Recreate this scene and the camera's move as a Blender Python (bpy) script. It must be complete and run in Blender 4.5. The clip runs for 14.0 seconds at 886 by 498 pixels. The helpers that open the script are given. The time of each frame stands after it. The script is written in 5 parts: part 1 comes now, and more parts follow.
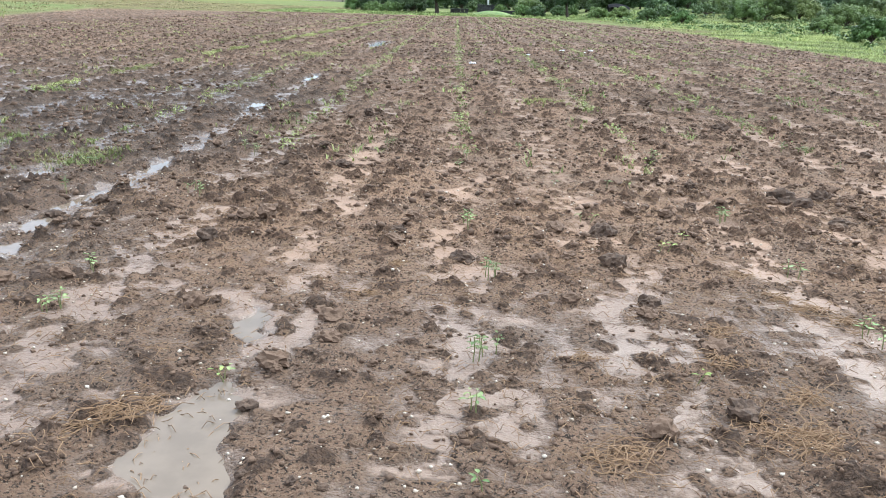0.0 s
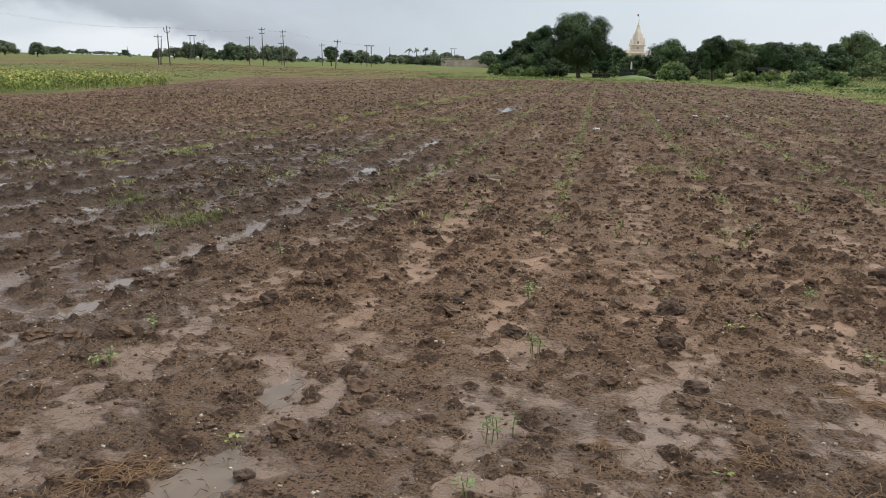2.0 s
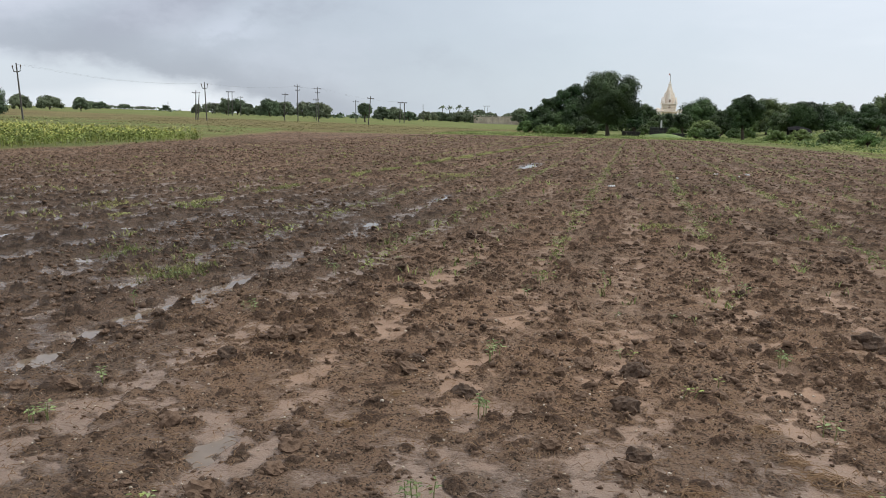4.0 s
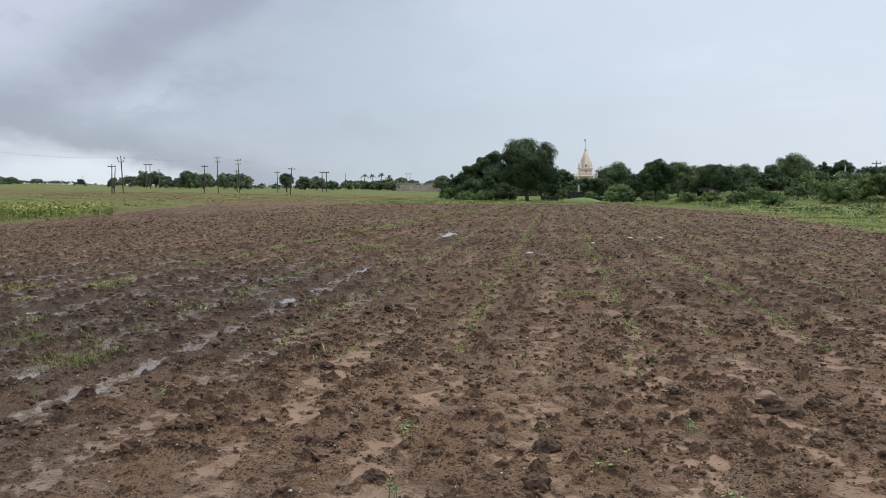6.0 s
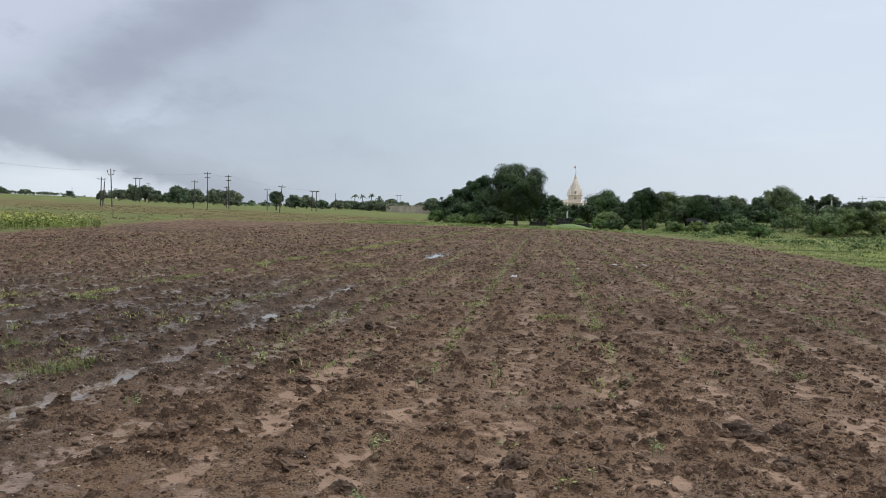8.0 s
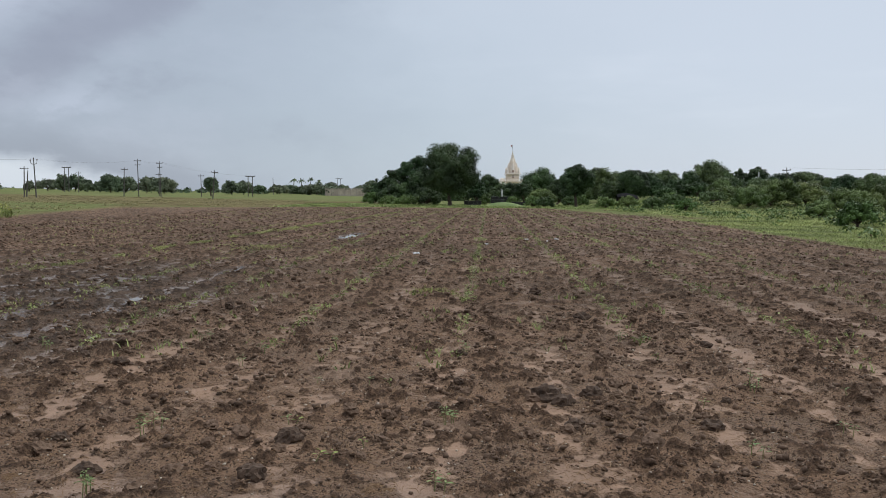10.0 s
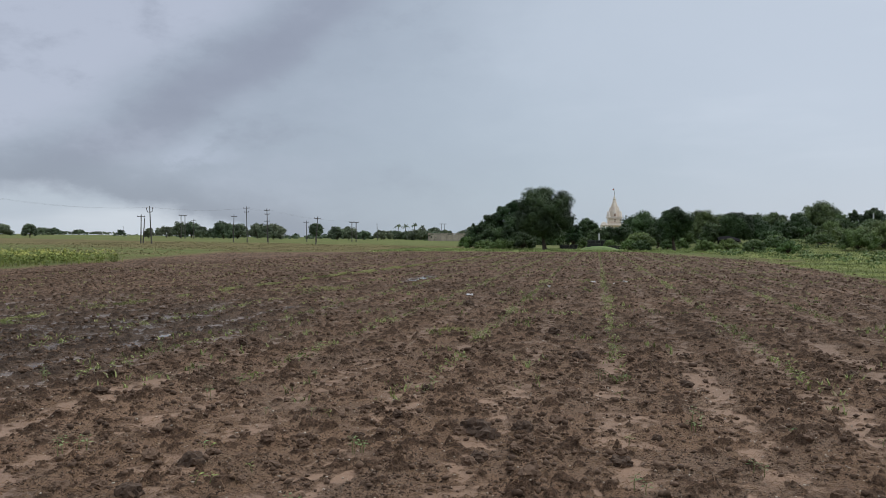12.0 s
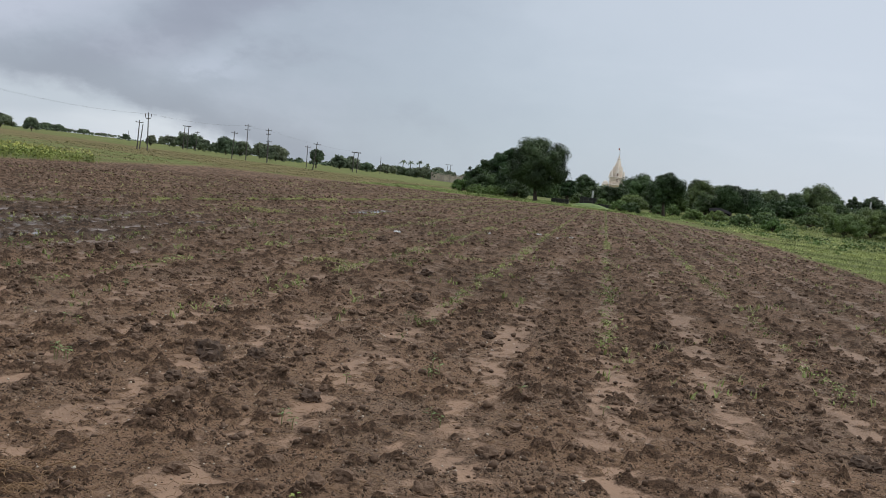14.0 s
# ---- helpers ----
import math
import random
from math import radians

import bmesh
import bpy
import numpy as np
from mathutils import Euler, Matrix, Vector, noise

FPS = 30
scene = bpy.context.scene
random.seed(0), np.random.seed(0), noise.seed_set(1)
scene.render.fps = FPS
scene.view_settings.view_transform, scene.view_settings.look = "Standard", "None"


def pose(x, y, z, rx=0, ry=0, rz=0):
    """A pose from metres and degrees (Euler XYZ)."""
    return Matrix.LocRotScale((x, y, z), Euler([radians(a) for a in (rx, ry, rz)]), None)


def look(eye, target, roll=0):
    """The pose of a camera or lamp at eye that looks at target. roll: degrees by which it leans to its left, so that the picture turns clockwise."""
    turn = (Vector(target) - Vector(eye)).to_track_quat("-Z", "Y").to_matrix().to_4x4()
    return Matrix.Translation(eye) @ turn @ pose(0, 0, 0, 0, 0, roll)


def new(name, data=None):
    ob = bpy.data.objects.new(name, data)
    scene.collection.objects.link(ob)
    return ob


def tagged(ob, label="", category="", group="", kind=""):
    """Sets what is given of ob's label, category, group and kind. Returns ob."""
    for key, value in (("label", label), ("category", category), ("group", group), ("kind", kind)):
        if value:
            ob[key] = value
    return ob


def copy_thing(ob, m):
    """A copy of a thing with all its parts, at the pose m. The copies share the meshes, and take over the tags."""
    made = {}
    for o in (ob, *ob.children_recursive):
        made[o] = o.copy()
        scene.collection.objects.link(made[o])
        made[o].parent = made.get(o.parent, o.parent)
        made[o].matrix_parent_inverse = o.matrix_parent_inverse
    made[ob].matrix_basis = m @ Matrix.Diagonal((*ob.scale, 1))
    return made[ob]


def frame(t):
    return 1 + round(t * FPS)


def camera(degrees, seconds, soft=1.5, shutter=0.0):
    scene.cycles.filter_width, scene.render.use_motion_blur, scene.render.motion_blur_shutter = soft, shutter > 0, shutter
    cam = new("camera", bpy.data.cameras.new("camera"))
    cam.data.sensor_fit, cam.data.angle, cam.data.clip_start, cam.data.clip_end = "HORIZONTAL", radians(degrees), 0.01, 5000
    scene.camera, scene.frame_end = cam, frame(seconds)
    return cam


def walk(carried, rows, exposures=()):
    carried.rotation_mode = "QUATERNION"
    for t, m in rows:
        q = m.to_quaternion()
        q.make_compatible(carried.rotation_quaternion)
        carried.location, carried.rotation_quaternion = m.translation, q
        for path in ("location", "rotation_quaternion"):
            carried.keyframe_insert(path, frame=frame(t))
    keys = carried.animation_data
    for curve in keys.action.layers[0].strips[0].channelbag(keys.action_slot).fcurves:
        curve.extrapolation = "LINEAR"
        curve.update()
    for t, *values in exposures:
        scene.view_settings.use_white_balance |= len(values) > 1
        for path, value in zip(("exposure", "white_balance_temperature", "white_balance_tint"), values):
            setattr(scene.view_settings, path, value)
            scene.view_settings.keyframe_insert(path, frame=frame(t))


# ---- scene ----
cam = camera(54.5, 14.0, soft=0.9)
PATH = [
    (0, (0.094, -0.063, 1.64), (0.049, 1.857, 1.084), 1.5),
    (0.5, (0.196, -0.006, 1.608), (0.088, 1.909, 1.04), 0.8),
    (1, (0.34, 0.152, 1.601), (0.15, 2.079, 1.099), 1.1),
    (1.1, (0.37, 0.164, 1.606), (0.178, 2.097, 1.128), 1.3),
    (1.5, (0.492, 0.134, 1.66), (0.247, 2.072, 1.228), 1.0),
    (2, (0.656, 0.069, 1.702), (0.282, 1.987, 1.278), 0.9),
    (2.5, (0.749, 0.125, 1.688), (0.302, 2.04, 1.322), 1.2),
    (2.7, (0.798, 0.188, 1.678), (0.348, 2.108, 1.347), 1.9),
    (4.8, (1.233, 0.251, 1.754), (0.805, 2.186, 1.487), 0.2),
    (5, (1.239, 0.235, 1.767), (0.843, 2.182, 1.54), -0.1),
    (5.5, (1.252, 0.225, 1.789), (0.935, 2.194, 1.632), -0.2),
    (6, (1.248, 0.255, 1.806), (0.958, 2.229, 1.662), 0.1),
    (6.5, (1.24, 0.255, 1.801), (0.945, 2.229, 1.668), 0.2),
    (7, (1.251, 0.236, 1.809), (0.963, 2.212, 1.696), 0.0),
    (7.5, (1.273, 0.215, 1.792), (0.984, 2.192, 1.705), 0.9),
    (8, (1.361, 0.149, 1.779), (1.096, 2.129, 1.688), 1.8),
    (8.5, (1.496, 0.18, 1.762), (1.166, 2.146, 1.602), 0.3),
    (9, (1.745, 0.281, 1.724), (1.574, 2.26, 1.495), -0.0),
    (9.2, (1.891, 0.358, 1.703), (1.816, 2.345, 1.496), 0.3),
    (11.3, (3.437, 0.552, 1.657), (3.172, 2.532, 1.562), 0.4),
    (11.5, (3.562, 0.551, 1.656), (3.337, 2.536, 1.572), -0.6),
    (12, (3.944, 0.566, 1.584), (3.561, 2.529, 1.557), -0.0),
    (12.5, (4.448, 0.731, 1.541), (4.22, 2.71, 1.363), 1.3),
    (13, (4.83, 0.863, 1.592), (4.168, 2.725, 1.287), 2.9),
    (13.5, (5.384, 1.006, 1.599), (4.936, 2.951, 1.479), 7.4),
    (14, (5.893, 1.15, 1.605), (5.509, 3.105, 1.441), 6.5),
]
EXPOSURES = [(0, 1.23, 5700, 3), (0.5, 1.45, 5650, -2), (1, 1.38, 5600, -1), (1.2, 0.8, 6400, 6), (1.5, 0.33, 6570, 7.5), (2, 0.09, 6570, 7.5), (2.5, 0, 6570, 7.5), (5, 0.17, 6470, 7.5), (5.5, 0.15, 6420, 7.5), (6, -0.02, 6320, 7.5), (7, 0, 6320, 7.5), (8.5, -0.13, 6270, 7.5), (9, -0.22, 6270, 7.5), (11.5, -0.1, 6270, 7.5), (12, -0.33, 6220, 7.5), (12.5, -0.22, 6270, 7.5), (13, 0.1, 6320, 5.5), (13.5, 0.1, 6320, 7.5), (14, -0.2, 6370, 7.5)]
walk(cam, [(t, look(eye, target, roll)) for t, eye, target, roll in PATH], EXPOSURES)

# ---- sky, sun ----
world = bpy.data.worlds.new("overcast_sky")
scene.world = world
world.use_nodes = True
WN, WL = world.node_tree.nodes, world.node_tree.links
WN.clear()


def wnode(kind, **values):
    n = WN.new(kind)
    for key, value in values.items():
        n.inputs[int(key[1:]) if key[0] == "i" and key[1:].isdigit() else key].default_value = value
    return n


def wmath(op, a, b=None, c=None):
    n = WN.new("ShaderNodeMath")
    n.operation = op
    for k, v in enumerate((a, b, c)):
        if v is None:
            continue
        if isinstance(v, (int, float)):
            n.inputs[k].default_value = v
        else:
            WL.new(v, n.inputs[k])
    return n.outputs[0]


def wrange(v, lo, hi):
    n = WN.new("ShaderNodeMapRange")
    n.interpolation_type = "SMOOTHSTEP"
    WL.new(v, n.inputs[0])
    n.inputs[1].default_value, n.inputs[2].default_value = lo, hi
    return n.outputs[0]


def wmix(f, a, b):
    n = WN.new("ShaderNodeMix")
    n.data_type = "RGBA"
    for k, v in ((0, f), (6, a), (7, b)):
        if isinstance(v, (int, float)):
            n.inputs[k].default_value = v
        elif isinstance(v, tuple):
            n.inputs[k].default_value = (*v, 1)
        else:
            WL.new(v, n.inputs[k])
    return n.outputs[2]


coord = WN.new("ShaderNodeTexCoord").outputs["Generated"]
axes = WN.new("ShaderNodeSeparateXYZ")
WL.new(coord, axes.inputs[0])
# azimuth to the right of +y and elevation, both in degrees
azim = wmath("MULTIPLY", wmath("ARCTAN2", axes.outputs[0], axes.outputs[1]), 57.2958)
elev = wmath("MULTIPLY", wmath("ARCSINE", axes.outputs[2]), 57.2958)


def wcloud(sx, sy, detail, off, rough=0.55):
    v = WN.new("ShaderNodeCombineXYZ")
    WL.new(wmath("MULTIPLY", azim, sx), v.inputs[0])
    WL.new(wmath("MULTIPLY", elev, sy), v.inputs[1])
    v.inputs[2].default_value = off
    n = WN.new("ShaderNodeTexNoise")
    WL.new(v.outputs[0], n.inputs["Vector"])
    n.inputs["Scale"].default_value, n.inputs["Detail"].default_value, n.inputs["Roughness"].default_value = 1.0, detail, rough
    return wmath("SUBTRACT", n.outputs["Fac"], 0.5)


soft_cloud = wcloud(0.07, 0.13, 5, 1.3)
fine_cloud = wcloud(0.20, 0.34, 6, 7.1, 0.6)
streak_cloud = wcloud(0.045, 0.22, 4, 4.4)
wave = wmath("ADD", wmath("MULTIPLY", soft_cloud, 5.0), wmath("MULTIPLY", fine_cloud, 3.0))
# even grey veil, paler and faintly lilac to the right
veil = wmix(wrange(wmath("ADD", wmath("ADD", azim, wmath("MULTIPLY", wave, 3.0)), wmath("MULTIPLY", elev, 0.6)), -16, 24), (0.392, 0.440, 0.500), (0.500, 0.535, 0.605))
veil = wmix(wmath("MULTIPLY", wrange(elev, 3, 13), wmath("MULTIPLY", wrange(azim, -17, -4), 0.35)), veil, (0.500, 0.535, 0.605))
# a rain bank on the left: pale top, a dark roll that leans up to the right, lilac puffs and a dark base over a bright gap
lean = wmath("ADD", wmath("SUBTRACT", elev, wmath("MULTIPLY", wmath("ADD", azim, 30), 0.62)), wmath("MULTIPLY", wave, 0.75))
bank = wmath("SUBTRACT", 1.0, wrange(wmath("SUBTRACT", wmath("ADD", azim, wmath("MULTIPLY", wave, 2.4)), wmath("MULTIPLY", elev, 0.5)), -32, -6))
sky_now = wmix(wmath("MULTIPLY", bank, 0.85), veil, (0.330, 0.358, 0.425))
pale = wmath("MULTIPLY", wrange(lean, 8.6, 12.5), wmath("SUBTRACT", 1.0, wrange(azim, -27, -14)))
sky_now = wmix(wmath("MULTIPLY", pale, 0.85), sky_now, (0.455, 0.475, 0.560))
roll_top = wmath("MULTIPLY", wrange(lean, 4.6, 7.0), wmath("SUBTRACT", 1.0, wrange(lean, 7.6, 10.2)))
roll_top = wmath("MULTIPLY", roll_top, wmath("SUBTRACT", 1.0, wrange(azim, -22, -9)))
sky_now = wmix(wmath("MULTIPLY", roll_top, 0.8), sky_now, (0.272, 0.285, 0.350))
mottle = wcloud(0.13, 0.24, 6, 12.7, 0.62)
sky_now = wmix(wmath("MULTIPLY", bank, wmath("MULTIPLY", wrange(mottle, 0.0, 0.2), 0.5)), sky_now, (0.262, 0.278, 0.340))
sky_now = wmix(wmath("MULTIPLY", bank, wmath("MULTIPLY", wrange(mottle, 0.02, -0.2), 0.35)), sky_now, (0.430, 0.455, 0.535))
puff = wmath("MULTIPLY", wrange(wmath("ADD", fine_cloud, wmath("MULTIPLY", soft_cloud, 0.6)), -0.02, 0.16), wmath("SUBTRACT", 1.0, wrange(lean, 3.8, 6.2)))
puff = wmath("MULTIPLY", puff, wmath("MULTIPLY", wrange(elev, 3.4, 4.8), wmath("SUBTRACT", 1.0, wrange(azim, -30, -22))))
sky_now = wmix(wmath("MULTIPLY", puff, 0.8), sky_now, (0.455, 0.485, 0.575))
rim = wmath("SUBTRACT", 3.3, wmath("MULTIPLY", wmath("ADD", azim, 36), 0.07))
rim = wmath("SUBTRACT", rim, wmath("MULTIPLY", wmath("MAXIMUM", wmath("ADD", azim, 36), 0.0), 0.15))
rim = wmath("SUBTRACT", rim, wmath("ADD", wmath("MULTIPLY", fine_cloud, 3.0), wmath("MULTIPLY", soft_cloud, 1.5)))
over = wmath("SUBTRACT", elev, rim)
base = wmath("MULTIPLY", wmath("MULTIPLY", wrange(over, -0.2, 0.5), wmath("SUBTRACT", 1.0, wrange(over, 0.8, 3.0))), wmath("SUBTRACT", 1.0, wrange(azim, -22, -12)))
sky_now = wmix(wmath("MULTIPLY", base, 0.75), sky_now, (0.275, 0.300, 0.358))
gap = wmath("MULTIPLY", wmath("SUBTRACT", 1.0, wrange(over, -0.9, 0.6)), wmath("SUBTRACT", 1.0, wrange(azim, -29, -17)))
sky_now = wmix(wmath("MULTIPLY", gap, 0.95), sky_now, wmix(wrange(streak_cloud, -0.1, 0.15), (0.46, 0.50, 0.56), (0.58, 0.61, 0.66)))
sky_now = wmix(wmath("MULTIPLY", wrange(streak_cloud, 0.02, 0.22), wmath("MULTIPLY", wrange(azim, -14, 4), 0.22)), sky_now, (0.62, 0.645, 0.71))
sky_now = wmix(wrange(elev, 16, 65), sky_now, (1.12, 1.14, 1.19))
nishita = WN.new("ShaderNodeTexSky")
nishita.sky_type, nishita.sun_disc = "NISHITA", False
nishita.sun_elevation, nishita.sun_rotation = radians(46), radians(42)
dim = WN.new("ShaderNodeVectorMath")
dim.operation = "SCALE"
WL.new(nishita.outputs[0], dim.inputs[0])
dim.inputs[3].default_value = 0.10
sky_all = wmix(0.93, dim.outputs[0], sky_now)
back = WN.new("ShaderNodeBackground")
WL.new(sky_all, back.inputs[0])
back.inputs[1].default_value = 1.4
WL.new(back.outputs[0], WN.new("ShaderNodeOutputWorld").inputs[0])

sun = new("sun", bpy.data.lights.new("sun", "SUN"))
sun.data.energy, sun.data.angle, sun.data.color = 1.9, radians(24), (1.0, 0.96, 0.9)
sun.matrix_world = look((40, 45, 62), (0, 0, 0))


# ---- materials ----
class Paint:
    """A node material in the making."""

    def __init__(self, name, roughness=0.7, metallic=0.0, specular=0.2):
        self.mat = bpy.data.materials.new(name)
        self.mat.use_nodes = True
        self.tree = self.mat.node_tree
        self.n, self.l = self.tree.nodes, self.tree.links
        self.bsdf = self.n["Principled BSDF"]
        self.bsdf.inputs["Roughness"].default_value = roughness
        self.bsdf.inputs["Metallic"].default_value = metallic
        self.bsdf.inputs["Specular IOR Level"].default_value = specular
        self.pos = self.n.new("ShaderNodeNewGeometry").outputs["Position"]

    def put(self, v, socket):
        if isinstance(v, (int, float)):
            socket.default_value = v
        elif isinstance(v, tuple):
            socket.default_value = (*v, 1) if len(v) == 3 and socket.type == "RGBA" else v
        else:
            self.l.new(v, socket)

    def noise(self, scale, detail=4, rough=0.6, vector=None):
        n = self.n.new("ShaderNodeTexNoise")
        self.l.new(vector or self.pos, n.inputs["Vector"])
        n.inputs["Scale"].default_value, n.inputs["Detail"].default_value, n.inputs["Roughness"].default_value = scale, detail, rough
        return n.outputs["Fac"]

    def math(self, op, a, b=0.0):
        n = self.n.new("ShaderNodeMath")
        n.operation = op
        self.put(a, n.inputs[0]), self.put(b, n.inputs[1])
        return n.outputs[0]

    def ramp(self, v, lo, hi, a=0.0, b=1.0):
        n = self.n.new("ShaderNodeMapRange")
        n.interpolation_type = "SMOOTHSTEP"
        for k, x in enumerate((v, lo, hi, a, b)):
            self.put(x, n.inputs[k])
        return n.outputs[0]

    def mix(self, f, a, b):
        n = self.n.new("ShaderNodeMix")
        n.data_type = "RGBA"
        self.put(f, n.inputs[0]), self.put(a, n.inputs[6]), self.put(b, n.inputs[7])
        return n.outputs[2]

    def stretch(self, sx, sy, sz):
        n = self.n.new("ShaderNodeVectorMath")
        n.operation = "MULTIPLY"
        self.l.new(self.pos, n.inputs[0])
        n.inputs[1].default_value = (sx, sy, sz)
        return n.outputs[0]

    def random(self, island=False):
        if island:
            return self.n.new("ShaderNodeNewGeometry").outputs["Random Per Island"]
        return self.n.new("ShaderNodeObjectInfo").outputs["Random"]

    def colour(self, v):
        self.put(v, self.bsdf.inputs["Base Color"])
        return self

    def rough(self, v):
        self.put(v, self.bsdf.inputs["Roughness"])
        return self

    def bump(self, height, strength=0.4, distance=0.02):
        n = self.n.new("ShaderNodeBump")
        n.inputs["Strength"].default_value, n.inputs["Distance"].default_value = strength, distance
        self.l.new(height, n.inputs["Height"])
        self.l.new(n.outputs[0], self.bsdf.inputs["Normal"])
        return self


def leaf_paint(name, dark, light, gloss=0.5):
    p = Paint(name, gloss, specular=0.12)
    tone = p.mix(p.random(True), dark, light)
    tone = p.mix(p.ramp(p.noise(0.35, 2), 0.4, 0.65), tone, tuple(0.55 * c for c in dark))
    shift = p.mix(p.random(), (0.72, 0.85, 0.7), (1.2, 1.1, 1.0))
    n = p.n.new("ShaderNodeMix")
    n.data_type, n.blend_type = "RGBA", "MULTIPLY"
    n.inputs[0].default_value = 1.0
    p.l.new(tone, n.inputs[6]), p.l.new(shift, n.inputs[7])
    p.colour(n.outputs[2])
    p.bsdf.inputs["Transmission Weight"].default_value = 0.0
    p.bsdf.inputs["Subsurface Weight"].default_value = 0.0
    return p.mat


def plain_paint(name, a, b, scale=8.0, roughness=0.8, fine=60.0, bump=0.3, metallic=0.0):
    p = Paint(name, roughness, metallic)
    tone = p.mix(p.ramp(p.noise(scale), 0.35, 0.65), a, b)
    tone = p.mix(p.ramp(p.noise(fine, 3), 0.45, 0.75, 0.0, 0.5), tone, tuple(0.6 * c for c in a))
    p.colour(tone)
    p.bump(p.noise(fine, 3), bump, 0.01)
    return p.mat


# the soil of the field, its silt, and the grass beyond, by the sheet's own cover map
g = Paint("field_soil", 0.75)
cover = g.n.new("ShaderNodeAttribute")
cover.attribute_name = "cover"
parts3 = g.n.new("ShaderNodeSeparateColor")
g.l.new(cover.outputs["Color"], parts3.inputs[0])
silt, wet, grassy, tan = parts3.outputs[0], parts3.outputs[1], parts3.outputs[2], cover.outputs["Alpha"]
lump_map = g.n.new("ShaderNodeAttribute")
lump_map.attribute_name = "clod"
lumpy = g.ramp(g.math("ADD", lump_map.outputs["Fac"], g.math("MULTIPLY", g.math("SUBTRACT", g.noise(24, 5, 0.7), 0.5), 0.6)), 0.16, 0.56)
grain = g.math("SUBTRACT", g.math("ADD", g.math("MULTIPLY", g.noise(7, 6, 0.68), 0.5), g.math("MULTIPLY", g.noise(26, 4, 0.65), 0.5)), 0.5)
slick = g.ramp(g.math("ADD", silt, g.math("MULTIPLY", grain, 1.6)), 0.24, 0.86)
soil_c = g.mix(g.ramp(g.noise(1.1, 5), 0.35, 0.68), (0.280, 0.178, 0.116), (0.224, 0.142, 0.094))
soil_c = g.mix(g.ramp(g.noise(0.7, 4), 0.46, 0.66, 0.0, 0.6), soil_c, (0.195, 0.146, 0.112))
soil_c = g.mix(g.ramp(g.noise(42, 4, 0.72), 0.48, 0.64), soil_c, (0.315, 0.200, 0.128))
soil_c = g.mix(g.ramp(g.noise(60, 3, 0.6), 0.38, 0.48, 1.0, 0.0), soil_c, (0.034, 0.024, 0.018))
soil_c = g.mix(g.ramp(g.noise(130, 2), 0.62, 0.70), soil_c, (0.36, 0.28, 0.20))
silt_c = g.mix(g.ramp(g.noise(2.2, 4), 0.35, 0.65), (0.266, 0.174, 0.119), (0.220, 0.144, 0.099))
silt_c = g.mix(g.math("MULTIPLY", wet, 0.8), silt_c, g.mix(g.noise(3.0, 4), (0.158, 0.110, 0.079), (0.130, 0.090, 0.065)))
silt_c = g.mix(g.ramp(g.noise(55, 4, 0.7), 0.56, 0.70, 0, 0.7), silt_c, (0.10, 0.068, 0.048))
silt_c = g.mix(g.ramp(g.noise(110, 2), 0.66, 0.74), silt_c, (0.36, 0.29, 0.215))
mud_c = g.mix(slick, soil_c, silt_c)
# dark wet clods, with the shade of their sides put into the colour
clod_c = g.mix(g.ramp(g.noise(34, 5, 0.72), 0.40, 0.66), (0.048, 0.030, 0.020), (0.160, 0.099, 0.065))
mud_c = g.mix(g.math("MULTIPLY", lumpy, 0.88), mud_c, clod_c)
damp = g.mix(0.62, mud_c, (0.040, 0.032, 0.027))
mud_c = g.mix(g.math("MULTIPLY", g.math("MULTIPLY", wet, 0.72), g.math("SUBTRACT", 1.0, g.math("MULTIPLY", slick, 0.8))), mud_c, damp)
# near-black mixed into the hollows of lump_n: shade between far clods, by colour
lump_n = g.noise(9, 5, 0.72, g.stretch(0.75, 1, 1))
shaded_c = g.mix(g.ramp(lump_n, 0.40, 0.62, 0.76, 0.40), mud_c, (0.019, 0.015, 0.011))
mud_c = g.mix(g.math("MULTIPLY", tan, 0.85), mud_c, shaded_c)
grass_c = g.mix(g.ramp(g.noise(0.16, 4), 0.35, 0.65), (0.122, 0.145, 0.060), (0.162, 0.176, 0.076))
grass_c = g.mix(g.ramp(g.noise(3.0, 5, 0.7), 0.5, 0.72), grass_c, (0.18, 0.17, 0.09))
tan_c = g.mix(g.ramp(g.noise(0.5, 5, 0.7, g.stretch(0.25, 1, 1)), 0.4, 0.62), (0.185, 0.160, 0.082), (0.140, 0.112, 0.066))
grass_c = g.mix(tan, grass_c, tan_c)
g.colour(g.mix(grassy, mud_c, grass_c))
gloss = g.math("SUBTRACT", 0.84, g.math("MULTIPLY", slick, g.math("ADD", 0.24, g.math("MULTIPLY", wet, 0.26))))
gloss = g.math("SUBTRACT", gloss, g.math("MULTIPLY", wet, 0.16))
gloss = g.math("ADD", gloss, g.math("MULTIPLY", g.math("SUBTRACT", g.noise(9, 3), 0.5), 0.2))
g.rough(g.math("MAXIMUM", gloss, g.math("MULTIPLY", grassy, 0.9)))
g.put(g.math("MULTIPLY", g.math("SUBTRACT", 1.0, grassy), g.math("ADD", 0.05, g.math("MULTIPLY", wet, g.math("ADD", 0.03, g.math("MULTIPLY", slick, 0.36))))), g.bsdf.inputs["Specular IOR Level"])
relief = g.math("ADD", g.noise(34, 5, 0.68), g.math("MULTIPLY", g.noise(95, 3), 0.5))
relief = g.math("MULTIPLY", relief, g.math("SUBTRACT", 1.0, g.math("MULTIPLY", slick, 0.86)))
relief = g.math("SUBTRACT", relief, g.math("MULTIPLY", slick, 0.3))
